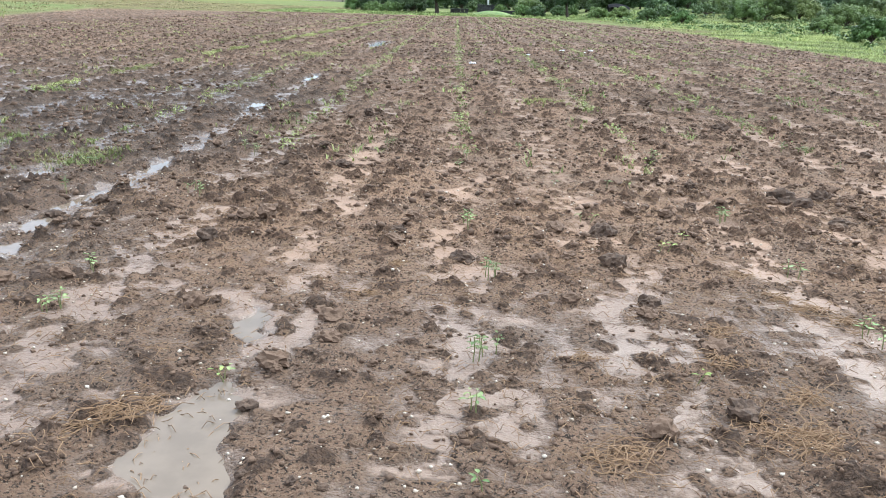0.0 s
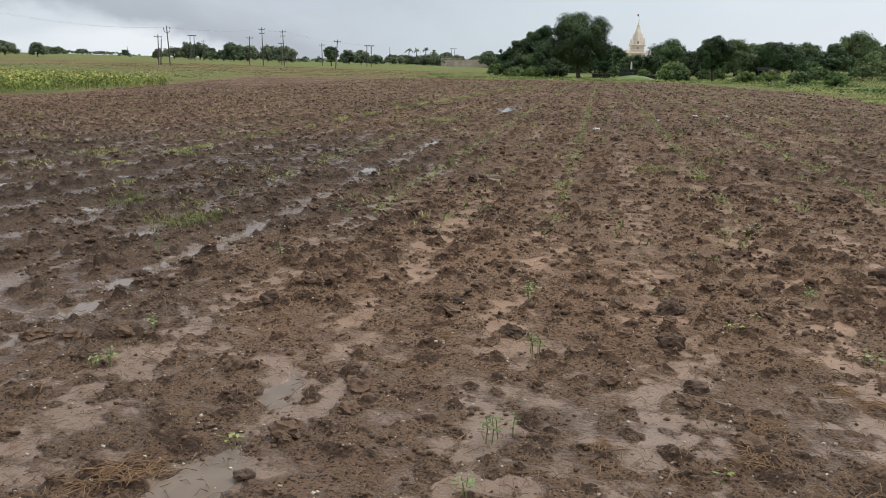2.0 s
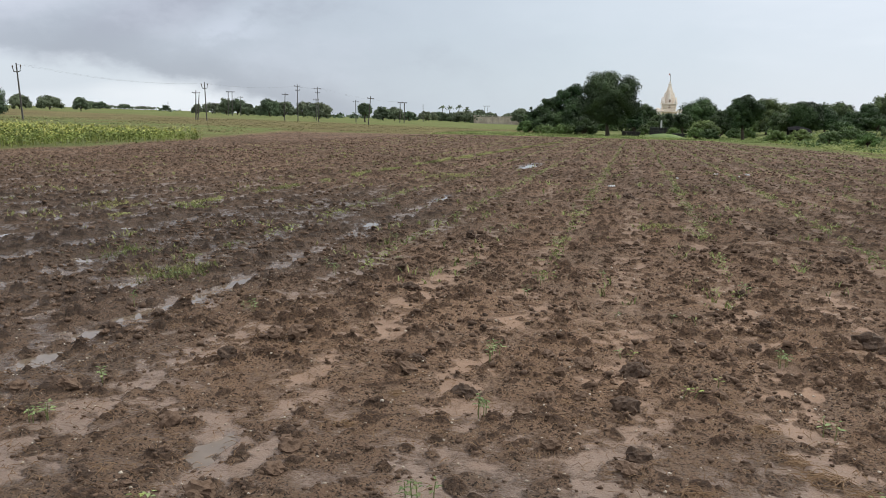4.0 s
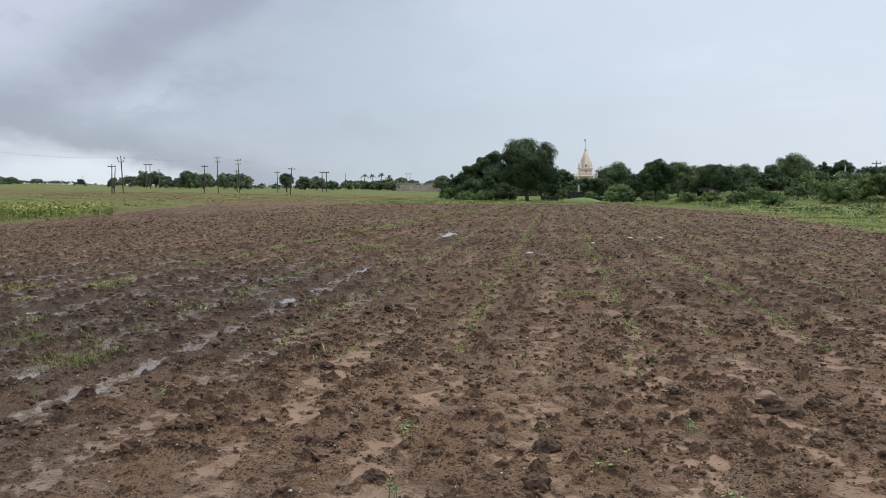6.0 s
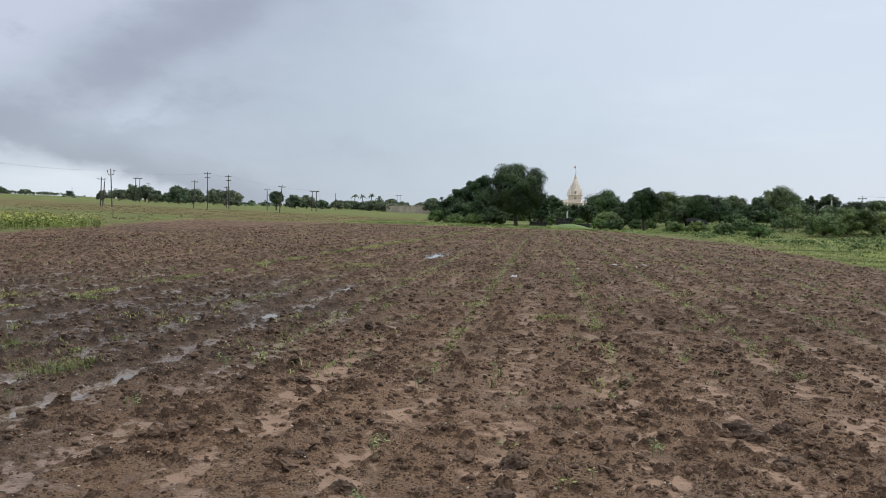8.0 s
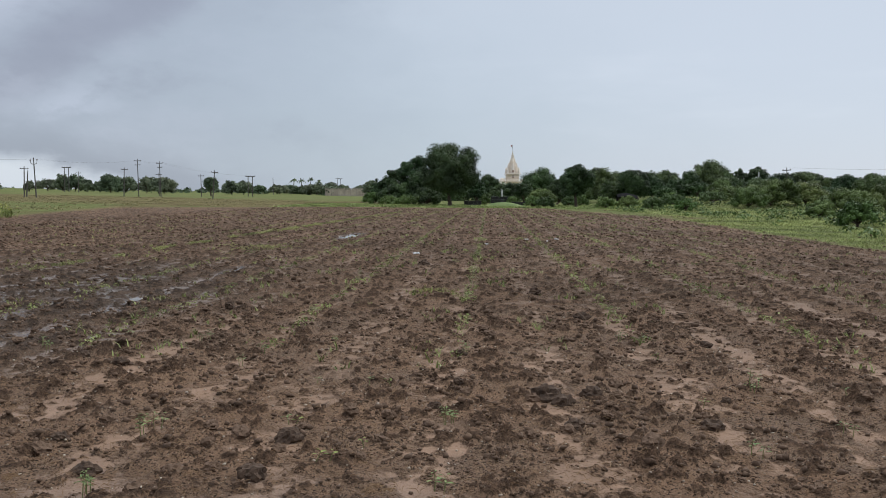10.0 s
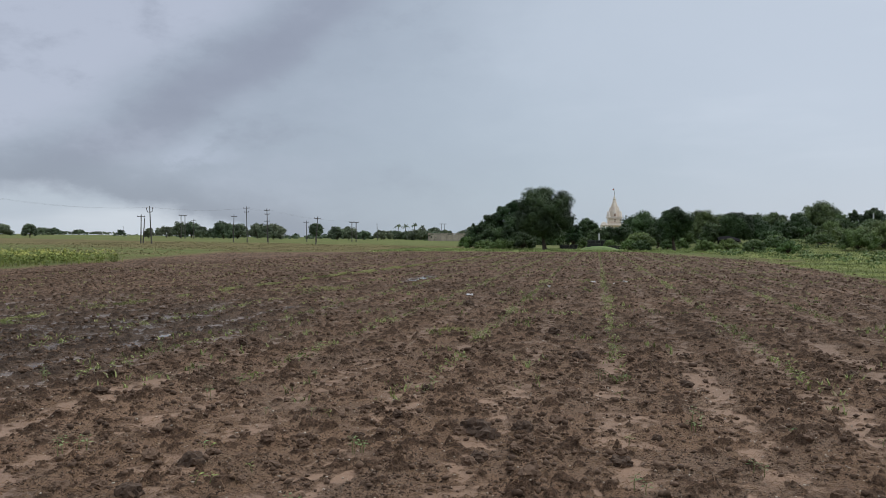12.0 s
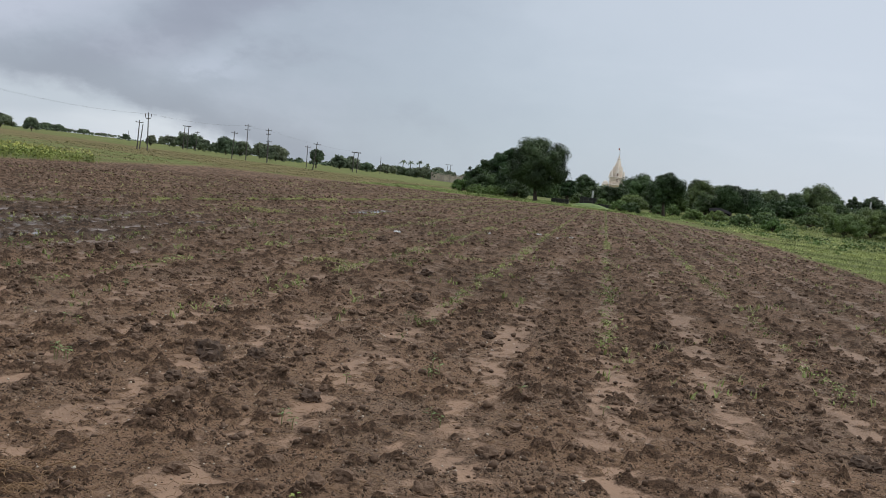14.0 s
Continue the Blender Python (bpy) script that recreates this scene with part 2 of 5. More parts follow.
relief = g.math("ADD", relief, g.math("MULTIPLY", g.math("MULTIPLY", tan, lump_n), 1.4))
g.bump(relief, 1.0, 0.05)
M_GROUND = g.mat

p = Paint("clod_soil", 0.85)
p.colour(p.mix(p.random(True), p.mix(p.noise(30), (0.058, 0.037, 0.025), (0.115, 0.073, 0.049)), p.mix(p.noise(18), (0.105, 0.067, 0.045), (0.195, 0.126, 0.083))))
p.bump(p.noise(70, 4), 0.7, 0.012)
M_CLOD = p.mat
M_CLOD_DARK = plain_paint("wet_dark_clod", (0.056, 0.037, 0.026), (0.108, 0.071, 0.049), 25, 0.85, 90, 0.7)
p = Paint("pebble", 0.6)
p.colour(p.mix(p.random(True), (0.22, 0.155, 0.105), (0.55, 0.48, 0.39)))
M_PEBBLE = p.mat
p = Paint("straw", 0.7)
p.colour(p.mix(p.random(True), (0.135, 0.080, 0.045), (0.285, 0.180, 0.100)))
M_STRAW = p.mat
p = Paint("muddy_water", 0.07, specular=0.24)
p.colour(p.mix(p.ramp(p.noise(5), 0.35, 0.65), (0.130, 0.099, 0.072), (0.160, 0.122, 0.089)))
p.bump(p.noise(14, 2), 0.02, 0.01)
M_WATER = p.mat
M_SEEDLING = leaf_paint("seedling_leaf", (0.15, 0.205, 0.085), (0.28, 0.345, 0.17))
M_YOUNG = leaf_paint("yellowing_leaf", (0.20, 0.25, 0.08), (0.34, 0.38, 0.14))
M_STEM = plain_paint("green_stem", (0.16, 0.18, 0.07), (0.22, 0.22, 0.10))
M_GRASS = leaf_paint("verge_grass", (0.25, 0.315, 0.115), (0.40, 0.45, 0.19))
M_DRYGRASS = leaf_paint("fallow_grass", (0.19, 0.185, 0.09), (0.30, 0.275, 0.14))
M_CROP = leaf_paint("crop_leaf", (0.20, 0.24, 0.070), (0.31, 0.345, 0.11))
M_FLOWER = leaf_paint("crop_flower", (0.52, 0.50, 0.15), (0.68, 0.64, 0.25))
M_NEEM = leaf_paint("dark_leaf", (0.042, 0.070, 0.034), (0.070, 0.108, 0.048))
M_ACACIA = leaf_paint("thorn_leaf", (0.070, 0.105, 0.046), (0.112, 0.155, 0.066))
M_BUSH = leaf_paint("bush_leaf", (0.098, 0.150, 0.052), (0.165, 0.225, 0.082))
M_THORN = leaf_paint("olive_thorn_leaf", (0.105, 0.145, 0.052), (0.172, 0.215, 0.080))
# far foliage: leaf green greyed and paled, distance haze put into the colour
M_HAZY = leaf_paint("hazy_leaf", (0.115, 0.145, 0.098), (0.16, 0.192, 0.124))
M_WEED = leaf_paint("weed_leaf", (0.24, 0.265, 0.10), (0.40, 0.415, 0.19))
M_TURF = plain_paint("turf", (0.13, 0.19, 0.07), (0.19, 0.235, 0.095), 1.2, 0.95, 20, 0.6)
M_BARK = plain_paint("bark", (0.055, 0.042, 0.032), (0.10, 0.08, 0.062), 6, 0.9, 30, 0.6)
M_POLE = plain_paint("weathered_pole", (0.075, 0.068, 0.062), (0.12, 0.11, 0.10), 4, 0.8, 40)
M_PALEPOLE = plain_paint("concrete_pole", (0.42, 0.42, 0.40), (0.52, 0.52, 0.50), 4, 0.8, 40)
M_INSUL = plain_paint("insulator_glaze", (0.09, 0.06, 0.05), (0.14, 0.10, 0.08), 10, 0.3, 40)
M_WIRE = plain_paint("wire_metal", (0.10, 0.10, 0.10), (0.16, 0.16, 0.16), 3, 0.5, 10, 0.0, 0.6)
M_TEMPLE = plain_paint("temple_plaster", (0.80, 0.68, 0.55), (0.85, 0.75, 0.63), 0.8, 0.75, 6)
M_TEMPLE_PALE = plain_paint("temple_trim", (0.78, 0.68, 0.58), (0.84, 0.76, 0.66), 0.8, 0.75, 6)
# doorway and niches are slabs; the shade of a recess is their colour
M_SHADE = plain_paint("opening_shade", (0.05, 0.045, 0.04), (0.08, 0.07, 0.06), 2, 0.9)
M_NICHE = plain_paint("niche_shade", (0.30, 0.20, 0.14), (0.38, 0.27, 0.19), 2, 0.9)
M_FLAG = plain_paint("flag_cloth", (0.45, 0.16, 0.12), (0.55, 0.22, 0.16), 3, 0.9)
M_WALL = plain_paint("stained_wall", (0.50, 0.43, 0.34), (0.36, 0.31, 0.25), 0.7, 0.9, 3)
M_PILASTER = plain_paint("wall_pilaster", (0.42, 0.36, 0.30), (0.33, 0.28, 0.24), 0.7, 0.9, 3)
M_STONE = plain_paint("black_stone", (0.035, 0.035, 0.037), (0.065, 0.063, 0.06), 3, 0.9, 12, 0.6)
M_DARK_SHEET = plain_paint("dark_sheet", (0.016, 0.016, 0.018), (0.03, 0.028, 0.028), 2, 1.0, 12, 0.4)
M_DARK_SHEET.node_tree.nodes["Principled BSDF"].inputs["Specular IOR Level"].default_value = 0.0
M_LITTER = plain_paint("pale_litter", (0.62, 0.63, 0.64), (0.74, 0.75, 0.76), 9, 0.5, 40)


# ---- helpers for meshes ----
RNG = np.random.default_rng(11)


def mesh_np(name, verts, faces, material, smooth=False):
    me = bpy.data.meshes.new(name)
    verts, faces = np.asarray(verts, np.float32), np.asarray(faces, np.int32)
    k = faces.shape[1]
    me.vertices.add(len(verts))
    me.vertices.foreach_set("co", verts.ravel())
    me.loops.add(faces.size)
    me.loops.foreach_set("vertex_index", faces.ravel())
    me.polygons.add(len(faces))
    me.polygons.foreach_set("loop_start", np.arange(len(faces), dtype=np.int32) * k)
    if smooth:
        me.polygons.foreach_set("use_smooth", np.ones(len(faces), bool))
    me.update(calc_edges=True)
    me.materials.append(material)
    return me


def part(name, data, material=None, parent=None, label=""):
    """A bmesh or a mesh as one object under a thing."""
    if isinstance(data, bmesh.types.BMesh):
        me = bpy.data.meshes.new(name)
        data.to_mesh(me)
        data.free()
        me.materials.append(material)
        data = me
    ob = new(name, data)
    ob.parent = parent
    return tagged(ob, label)


def thing(name, label, category, group="", kind="", at=None):
    ob = new(name)
    ob.empty_display_size = 0.1
    if at is not None:
        ob.matrix_basis = at
    return tagged(ob, label, category, group, kind)


def box(bm, x0, y0, z0, x1, y1, z1, bevel=0.0):
    made = bmesh.ops.create_cube(bm, size=1, matrix=Matrix.LocRotScale(((x0 + x1) / 2, (y0 + y1) / 2, (z0 + z1) / 2), None, (x1 - x0, y1 - y0, z1 - z0)))
    if bevel:
        edges = list({e for v in made["verts"] for e in v.link_edges})
        bmesh.ops.bevel(bm, geom=edges, offset=bevel, segments=1, affect="EDGES")
    return bm


def tube(points, radii, sides=6):
    """Verts and quads of a bent, tapered tube with closed ends."""
    points = np.asarray(points, float)
    ahead = np.gradient(points, axis=0)
    ahead /= np.linalg.norm(ahead, axis=1, keepdims=True) + 1e-9
    ref = np.where(np.abs(ahead[:, 2:3]) > 0.9, [[1.0, 0, 0]], [[0, 0, 1.0]])
    u = np.cross(ahead, ref)
    u /= np.linalg.norm(u, axis=1, keepdims=True) + 1e-9
    v = np.cross(ahead, u)
    a = np.linspace(0, 2 * np.pi, sides, endpoint=False)
    ring = u[:, None] * np.cos(a)[None, :, None] + v[:, None] * np.sin(a)[None, :, None]
    verts = (points[:, None] + ring * np.asarray(radii)[:, None, None]).reshape(-1, 3)
    i, j = np.meshgrid(np.arange(len(points) - 1), np.arange(sides), indexing="ij")
    j2 = (j + 1) % sides
    quads = np.stack([i * sides + j, i * sides + j2, (i + 1) * sides + j2, (i + 1) * sides + j], -1).reshape(-1, 4)
    return verts, quads


def join(pieces):
    verts, faces, n = [], [], 0
    for v, f in pieces:
        verts.append(v), faces.append(np.asarray(f) + n)
        n += len(v)
    return np.concatenate(verts), np.concatenate(faces)


def hash01(ix, iy, seed):
    h = (ix.astype(np.int64) * 374761393 + iy.astype(np.int64) * 668265263 + seed * 974634777) & 0xFFFFFFFF
    h = ((h ^ (h >> 13)) * 1274126177) & 0xFFFFFFFF
    return ((h ^ (h >> 16)) & 0xFFFFFF) / float(0x1000000)


def perlin(x, y, seed=0):
    """Gradient noise, about -0.7 to 0.7."""
    x, y = np.asarray(x, float), np.asarray(y, float)
    ix, iy = np.floor(x), np.floor(y)
    fx, fy = x - ix, y - iy
    ux, uy = fx * fx * (3 - 2 * fx), fy * fy * (3 - 2 * fy)

    def corner(dx, dy):
        a = hash01(ix + dx, iy + dy, seed) * 2 * np.pi
        return np.cos(a) * (fx - dx) + np.sin(a) * (fy - dy)

    low = corner(0, 0) * (1 - ux) + corner(1, 0) * ux
    high = corner(0, 1) * (1 - ux) + corner(1, 1) * ux
    return low * (1 - uy) + high * uy


def lumps(x, y, cell, seed, share=0.6, low=0.3, high=0.55):
    """Round bumps, one at most in each cell, 0 to about 1 high."""
    gx, gy = x / cell, y / cell
    ix, iy = np.floor(gx), np.floor(gy)
    out = np.zeros_like(gx)
    for dx in (-1, 0, 1):
        for dy in (-1, 0, 1):
            cx, cy = ix + dx, iy + dy
            r = low + (high - low) * hash01(cx, cy, seed + 3)
            d2 = ((gx - cx - hash01(cx, cy, seed)) ** 2 + (gy - cy - hash01(cx, cy, seed + 1)) ** 2) / r**2
            on = hash01(cx, cy, seed + 2) < share
            out = np.maximum(out, np.where(on, np.sqrt(np.clip(1 - d2, 0, 1)) * (0.5 + 0.5 * hash01(cx, cy, seed + 4)), 0))
    return out


def smooth(v, lo, hi):
    k = np.clip((v - lo) / (hi - lo), 0, 1)
    return k * k * (3 - 2 * k)


# ---- the ground ----
PUDDLES = [  # x, y, half width, half length
    (-0.93, 2.84, 0.20, 0.50), (-0.99, 4.10, 0.08, 0.24), (-2.94, 4.50, 0.07, 0.26), (-2.90, 5.25, 0.10, 0.30), (-3.04, 6.00, 0.09, 0.32), (-3.06, 6.75, 0.10, 0.36),
    (-2.92, 7.45, 0.10, 0.36), (-2.94, 8.25, 0.07, 0.36), (-3.20, 13.5, 0.16, 0.50), (-3.22, 18.4, 0.13, 0.60), (-3.30, 33.0, 0.30, 1.7), (-4.70, 6.60, 0.13, 0.25), (-5.18, 7.10, 0.19, 0.40),
    (-5.28, 8.95, 0.20, 0.26), (-7.50, 10.3, 0.18, 0.34), (-6.45, 11.6, 0.17, 0.28), (-3.88, 7.84, 0.14, 0.28), (-4.10, 6.20, 0.11, 0.22), (-3.90, 5.20, 0.10, 0.24), (-8.40, 13.2, 0.15, 0.28),
]
WATER_Z = -0.016


def field_edges(x, y):
    """How far inside the ploughed field a place lies, in metres."""
    wob = 0.5 * perlin(x / 3.1, y / 3.1, 61) + 0.25 * perlin(x / 0.8, y / 0.8, 62)
    right = np.where(y > 62, 13.6 - 0.21 * (y - 62), 13.6)
    far = np.where(x > -16, 94.0, 94 + (x + 16) * 0.7)
    left = np.where(y > 37, 24.8 + 0.22 * (y - 37), 24.8)
    return np.minimum(np.minimum(right - x, x + left), np.minimum(far - y, y + 40)) + wob


def ground_at(x, y):
    """Height, cover (silt, wet, grass, tan or damp and shade), clods and crumbliness of the ground."""
    x, y = np.asarray(x, float), np.asarray(y, float)
    inside = field_edges(x, y)
    field = smooth(inside, -0.25, 0.35)
    near = 1 - smooth(y, 40, 90)
    und = 0.022 * perlin(x / 3.3, y / 4.1, 5) + 0.012 * perlin(x / 1.1, y / 1.7, 6)
    basin = np.zeros_like(x)
    bend = 0.17 * perlin(y / 0.33, x / 0.33, 9) + 0.09 * perlin(y / 0.12, x / 0.12, 10)
    for px, py, rx, ry in PUDDLES:
        d = ((x - px + bend) / rx) ** 2 + ((y - py + bend) / ry) ** 2
        basin = np.maximum(basin, np.exp(-0.8 * d))
    # the drilled rows lean a little to the left as they run away
    row = x + 0.016 * (y - 6)
    warp = row + 0.12 * perlin(x / 1.3, y / 1.6, 21) + 0.05 * perlin(x / 0.4, y / 0.5, 24)
    ridge = 0.5 - 0.5 * np.cos(2 * np.pi * (warp + 2.93) / 0.995)
    vary = smooth(perlin(x / 1.9, y / 2.6, 22), -0.35, 0.35)
    drier = smooth(x, 3, 5)
    across, along = 0.8 * x + 0.6 * y, 0.8 * y - 0.6 * x
    patchy = 0.26 * perlin(across / 0.62, along / 0.80, 23) + 0.56 * perlin(across / 0.23, along / 0.29, 26) + 0.55 * perlin(x / 0.095, y / 0.12, 27)
    patchy = patchy + (0.18 + 0.12 * drier) * (ridge - 0.46) * (0.2 + 1.6 * vary) + 0.10 * (vary - 0.5) + 0.07 - 0.07 * smooth(6.2 - y, 0, 2.0) * (1 - drier)
    dens = smooth(patchy, -0.20, 0.28) * (1 - 0.85 * smooth(basin, 0.12, 0.6))
    wx = x + 0.05 * perlin(x / 0.12, y / 0.12, 31) + 0.022 * perlin(x / 0.045, y / 0.045, 28)
    wy = y + 0.05 * perlin(x / 0.12, y / 0.12, 32) + 0.022 * perlin(x / 0.045, y / 0.045, 29)
    clods = 0.052 * lumps(wx, wy, 0.42, 53, 0.38, 0.14, 0.30) + 0.066 * lumps(wx, wy, 0.23, 41, 0.55, 0.18, 0.42) + 0.040 * lumps(wx, wy, 0.12, 45, 0.6, 0.2, 0.5) + 0.022 * lumps(wx, wy, 0.06, 49, 0.65, 0.25, 0.5)
    crumb = 0.30 - np.abs(perlin(x / 0.085, y / 0.085, 34)) + 0.6 * (0.25 - np.abs(perlin(x / 0.042, y / 0.042, 38)))
    rough = 0.014 * perlin(x / 0.19, y / 0.19, 33) + 0.020 * crumb * np.sqrt(dens)
    h = und + 0.011 * (ridge - 0.35) * (0.3 + 1.2 * vary) + dens * (clods * (1 - 0.38 * smooth(6.0 - y, 0, 1.5) * (1 - drier)) + 0.008) + rough * (0.25 + 1.0 * dens)
    level = und + 0.003 + 0.009 * perlin(across / 0.5, along / 0.7, 35) + 0.006 * perlin(across / 0.15, along / 0.17, 36)
    silt_m = smooth(level - h, -0.018, 0.012)
    flat = np.where(h > level, h, level + 0.5 * np.maximum(h - level, -0.014))
    flat = (flat - und * basin) * (1 - 0.45 * basin) - 0.044 * basin
    wet_m = np.clip(smooth(-x + 1.2 * perlin(x / 1.4, y / 2, 37), 0.9, 3.2) * (1 - smooth(y, 9, 26)) + smooth(basin, 0.03, 0.3), 0, 1)
    wet_m = np.maximum(wet_m, 0.70 * smooth(6.0 - y, 0, 2.2) * (1 - smooth(x, 1.6, 3.4)) * smooth(y, -1, 1))
    # damper earth away from the near, drier corner; clod shade is painted in too
    damp_shade_m = np.clip(0.66 + 0.5 * perlin(x / 3.5, y / 6, 39), 0, 1) * smooth(y + 1.1 * np.clip(-x - 1, 0, 12), 6.5, 16) * (1 - 0.25 * smooth(y, 70, 94))
    # the plain climbs gently on the far left, and under the tree belt on the right
    rise = 1.25 * smooth(x, 12, 27) * smooth(y, 76, 116) + 0.0075 * (np.hypot(x + 24, 7) - x - 24) - 0.0075 * (np.hypot(24, 7) - 24)
    rise = np.maximum(rise, 0)
    lawn = rise + 0.05 * perlin(x / 1.7, y / 1.7, 51) + 0.03 * perlin(x / 0.5, y / 0.5, 52) + 0.03
    z = flat * field * (0.35 + 0.65 * near) + lawn * (1 - field) * smooth(900 - np.hypot(x, y), 0, 600)
    # tan stubble bands on the plain to the left, green elsewhere
    band = y + 0.18 * x + 7 * perlin(x / 23, y / 23, 53)
    tan_m = smooth(-x, 6, 22) * (0.9 * smooth(band, 78, 92) * (1 - smooth(band, 128, 142)) + 0.55 * smooth(perlin(x / 6, y / 9, 54), -0.05, 0.3) * (1 - smooth(y, 150, 220)))
    tan_m = np.maximum(tan_m, 0.8 * smooth(x, 13, 15) * smooth(inside, -3.6, -1.2) * (1 - smooth(y, 74, 90)) * smooth(y, 40, 58))
    return z, silt_m * field, wet_m * field, 1 - field, np.clip(tan_m, 0, 1) * (1 - field) + damp_shade_m * field, smooth(dens * (clods + 0.030 * crumb), 0.008, 0.052) * field, dens * field


def graded(start, end, step, growth):
    out, at, s = [], start, step
    sign = 1 if end > start else -1
    while (end - at) * sign > 0:
        s = step + growth * abs(at - start)
        at += sign * s
        out.append(at)
    return out


# one sheet to the horizon: fine inside the fan that the walk looks over, coarse outside it
core = np.linspace(0, 1, 730)
outer = np.geomspace(0.0004, 1, 46) ** 1.25
ys = [-3500, -1500, -600, -200, -80, -40, -20, -12, -9, -7.5, -6.5, -6] + list(np.linspace(-5.7, 1.8, 90))
while ys[-1] < 96:
    ys.append(ys[-1] + max(0.0145, 0.0061 * ys[-1]))
ys = np.array(ys + graded(96, 4500, 1.0, 0.05))
west, east = -0.4 - 0.92 * np.clip(ys, 0, None), 6.4 + 0.43 * np.clip(ys, 0, None)
GX = np.concatenate([west[:, None] - (6000 + west[:, None]) * outer[::-1], west[:, None] + (east - west)[:, None] * core, east[:, None] + (6000 - east[:, None]) * outer], 1)
GY = np.repeat(ys[:, None], GX.shape[1], 1)
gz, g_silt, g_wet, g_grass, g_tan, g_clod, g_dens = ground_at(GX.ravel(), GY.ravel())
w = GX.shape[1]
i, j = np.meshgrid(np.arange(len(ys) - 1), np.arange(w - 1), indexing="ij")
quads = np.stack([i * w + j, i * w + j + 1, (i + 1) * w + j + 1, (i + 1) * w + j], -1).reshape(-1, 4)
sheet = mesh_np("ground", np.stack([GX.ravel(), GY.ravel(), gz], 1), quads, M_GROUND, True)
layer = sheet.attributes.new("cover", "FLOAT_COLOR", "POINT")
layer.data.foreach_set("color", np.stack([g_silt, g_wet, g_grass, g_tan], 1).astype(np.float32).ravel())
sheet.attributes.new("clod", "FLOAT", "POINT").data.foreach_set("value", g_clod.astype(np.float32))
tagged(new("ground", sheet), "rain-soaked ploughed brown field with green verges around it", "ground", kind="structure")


def height(x, y):
    return float(ground_at(np.array([x]), np.array([y]))[0][0])


# ---- trees ----
def lump_meshes(n, rng, simple):
    """Verts (n, k, 3) and faces of knobbly, randomly turned lumps."""
    bm = bmesh.new()
    if simple:
        for co in ((1, 0, 0), (0, 1, 0), (-1, 0, 0), (0, -1, 0), (0, 0, 1), (0, 0, -1)):
            bm.verts.new(co)
        bm.verts.ensure_lookup_table()
        for q in range(4):
            bm.faces.new([bm.verts[q], bm.verts[(q + 1) % 4], bm.verts[4]])
            bm.faces.new([bm.verts[(q + 1) % 4], bm.verts[q], bm.verts[5]])
        bm.verts.index_update()
    else:
        bmesh.ops.create_icosphere(bm, subdivisions=1, radius=1)
    bm.verts.ensure_lookup_table()
    base = np.array([tuple(q.co) for q in bm.verts])
    bmesh.ops.triangulate(bm, faces=bm.faces[:])
    faces = np.array([[q.index for q in face.verts] for face in bm.faces])
    bm.free()
    v = base[None] * (0.6 + 0.8 * rng.random((n, len(base), 1)))
    q = rng.normal(size=(n, 3, 3))
    u = q[:, 0] / np.linalg.norm(q[:, 0], axis=1, keepdims=True)
    w = np.cross(u, q[:, 1])
    w /= np.linalg.norm(w, axis=1, keepdims=True)
    return np.einsum("nij,nki->nkj", np.stack([u, w, np.cross(u, w)], 1), v), faces


def leaves(centres, clump_r, count, size, rng, up=0.35, squash=0.8):
    """Small pointed leaves round clump centres."""
    centres, clump_r = np.asarray(centres, float), np.asarray(clump_r, float)
    share = clump_r**2 / (clump_r**2).sum()
    pick = rng.choice(len(centres), count, p=share)
    d = rng.normal(size=(count, 3))
    d[:, 2] += up
    d /= np.linalg.norm(d, axis=1, keepdims=True)
    reach = clump_r[pick] * (0.55 + 0.58 * rng.random(count))
    pos = centres[pick] + d * reach[:, None] * np.array([1, 1, squash])
    nrm = d * 0.85 + np.array([0, 0, 0.15]) + rng.normal(size=(count, 3)) * 0.38
    nrm /= np.linalg.norm(nrm, axis=1, keepdims=True)
    a = np.cross(nrm, rng.normal(size=(count, 3)))
    a /= np.linalg.norm(a, axis=1, keepdims=True) + 1e-9
    b = np.cross(nrm, a)
    s = size * (0.6 + 0.8 * rng.random((count, 1)))
    verts = np.stack([pos - a * s, pos + a * s + b * s * 0.3, pos - b * s * 0.9], 1).reshape(-1, 3)
    return verts, np.arange(count * 3).reshape(-1, 3)


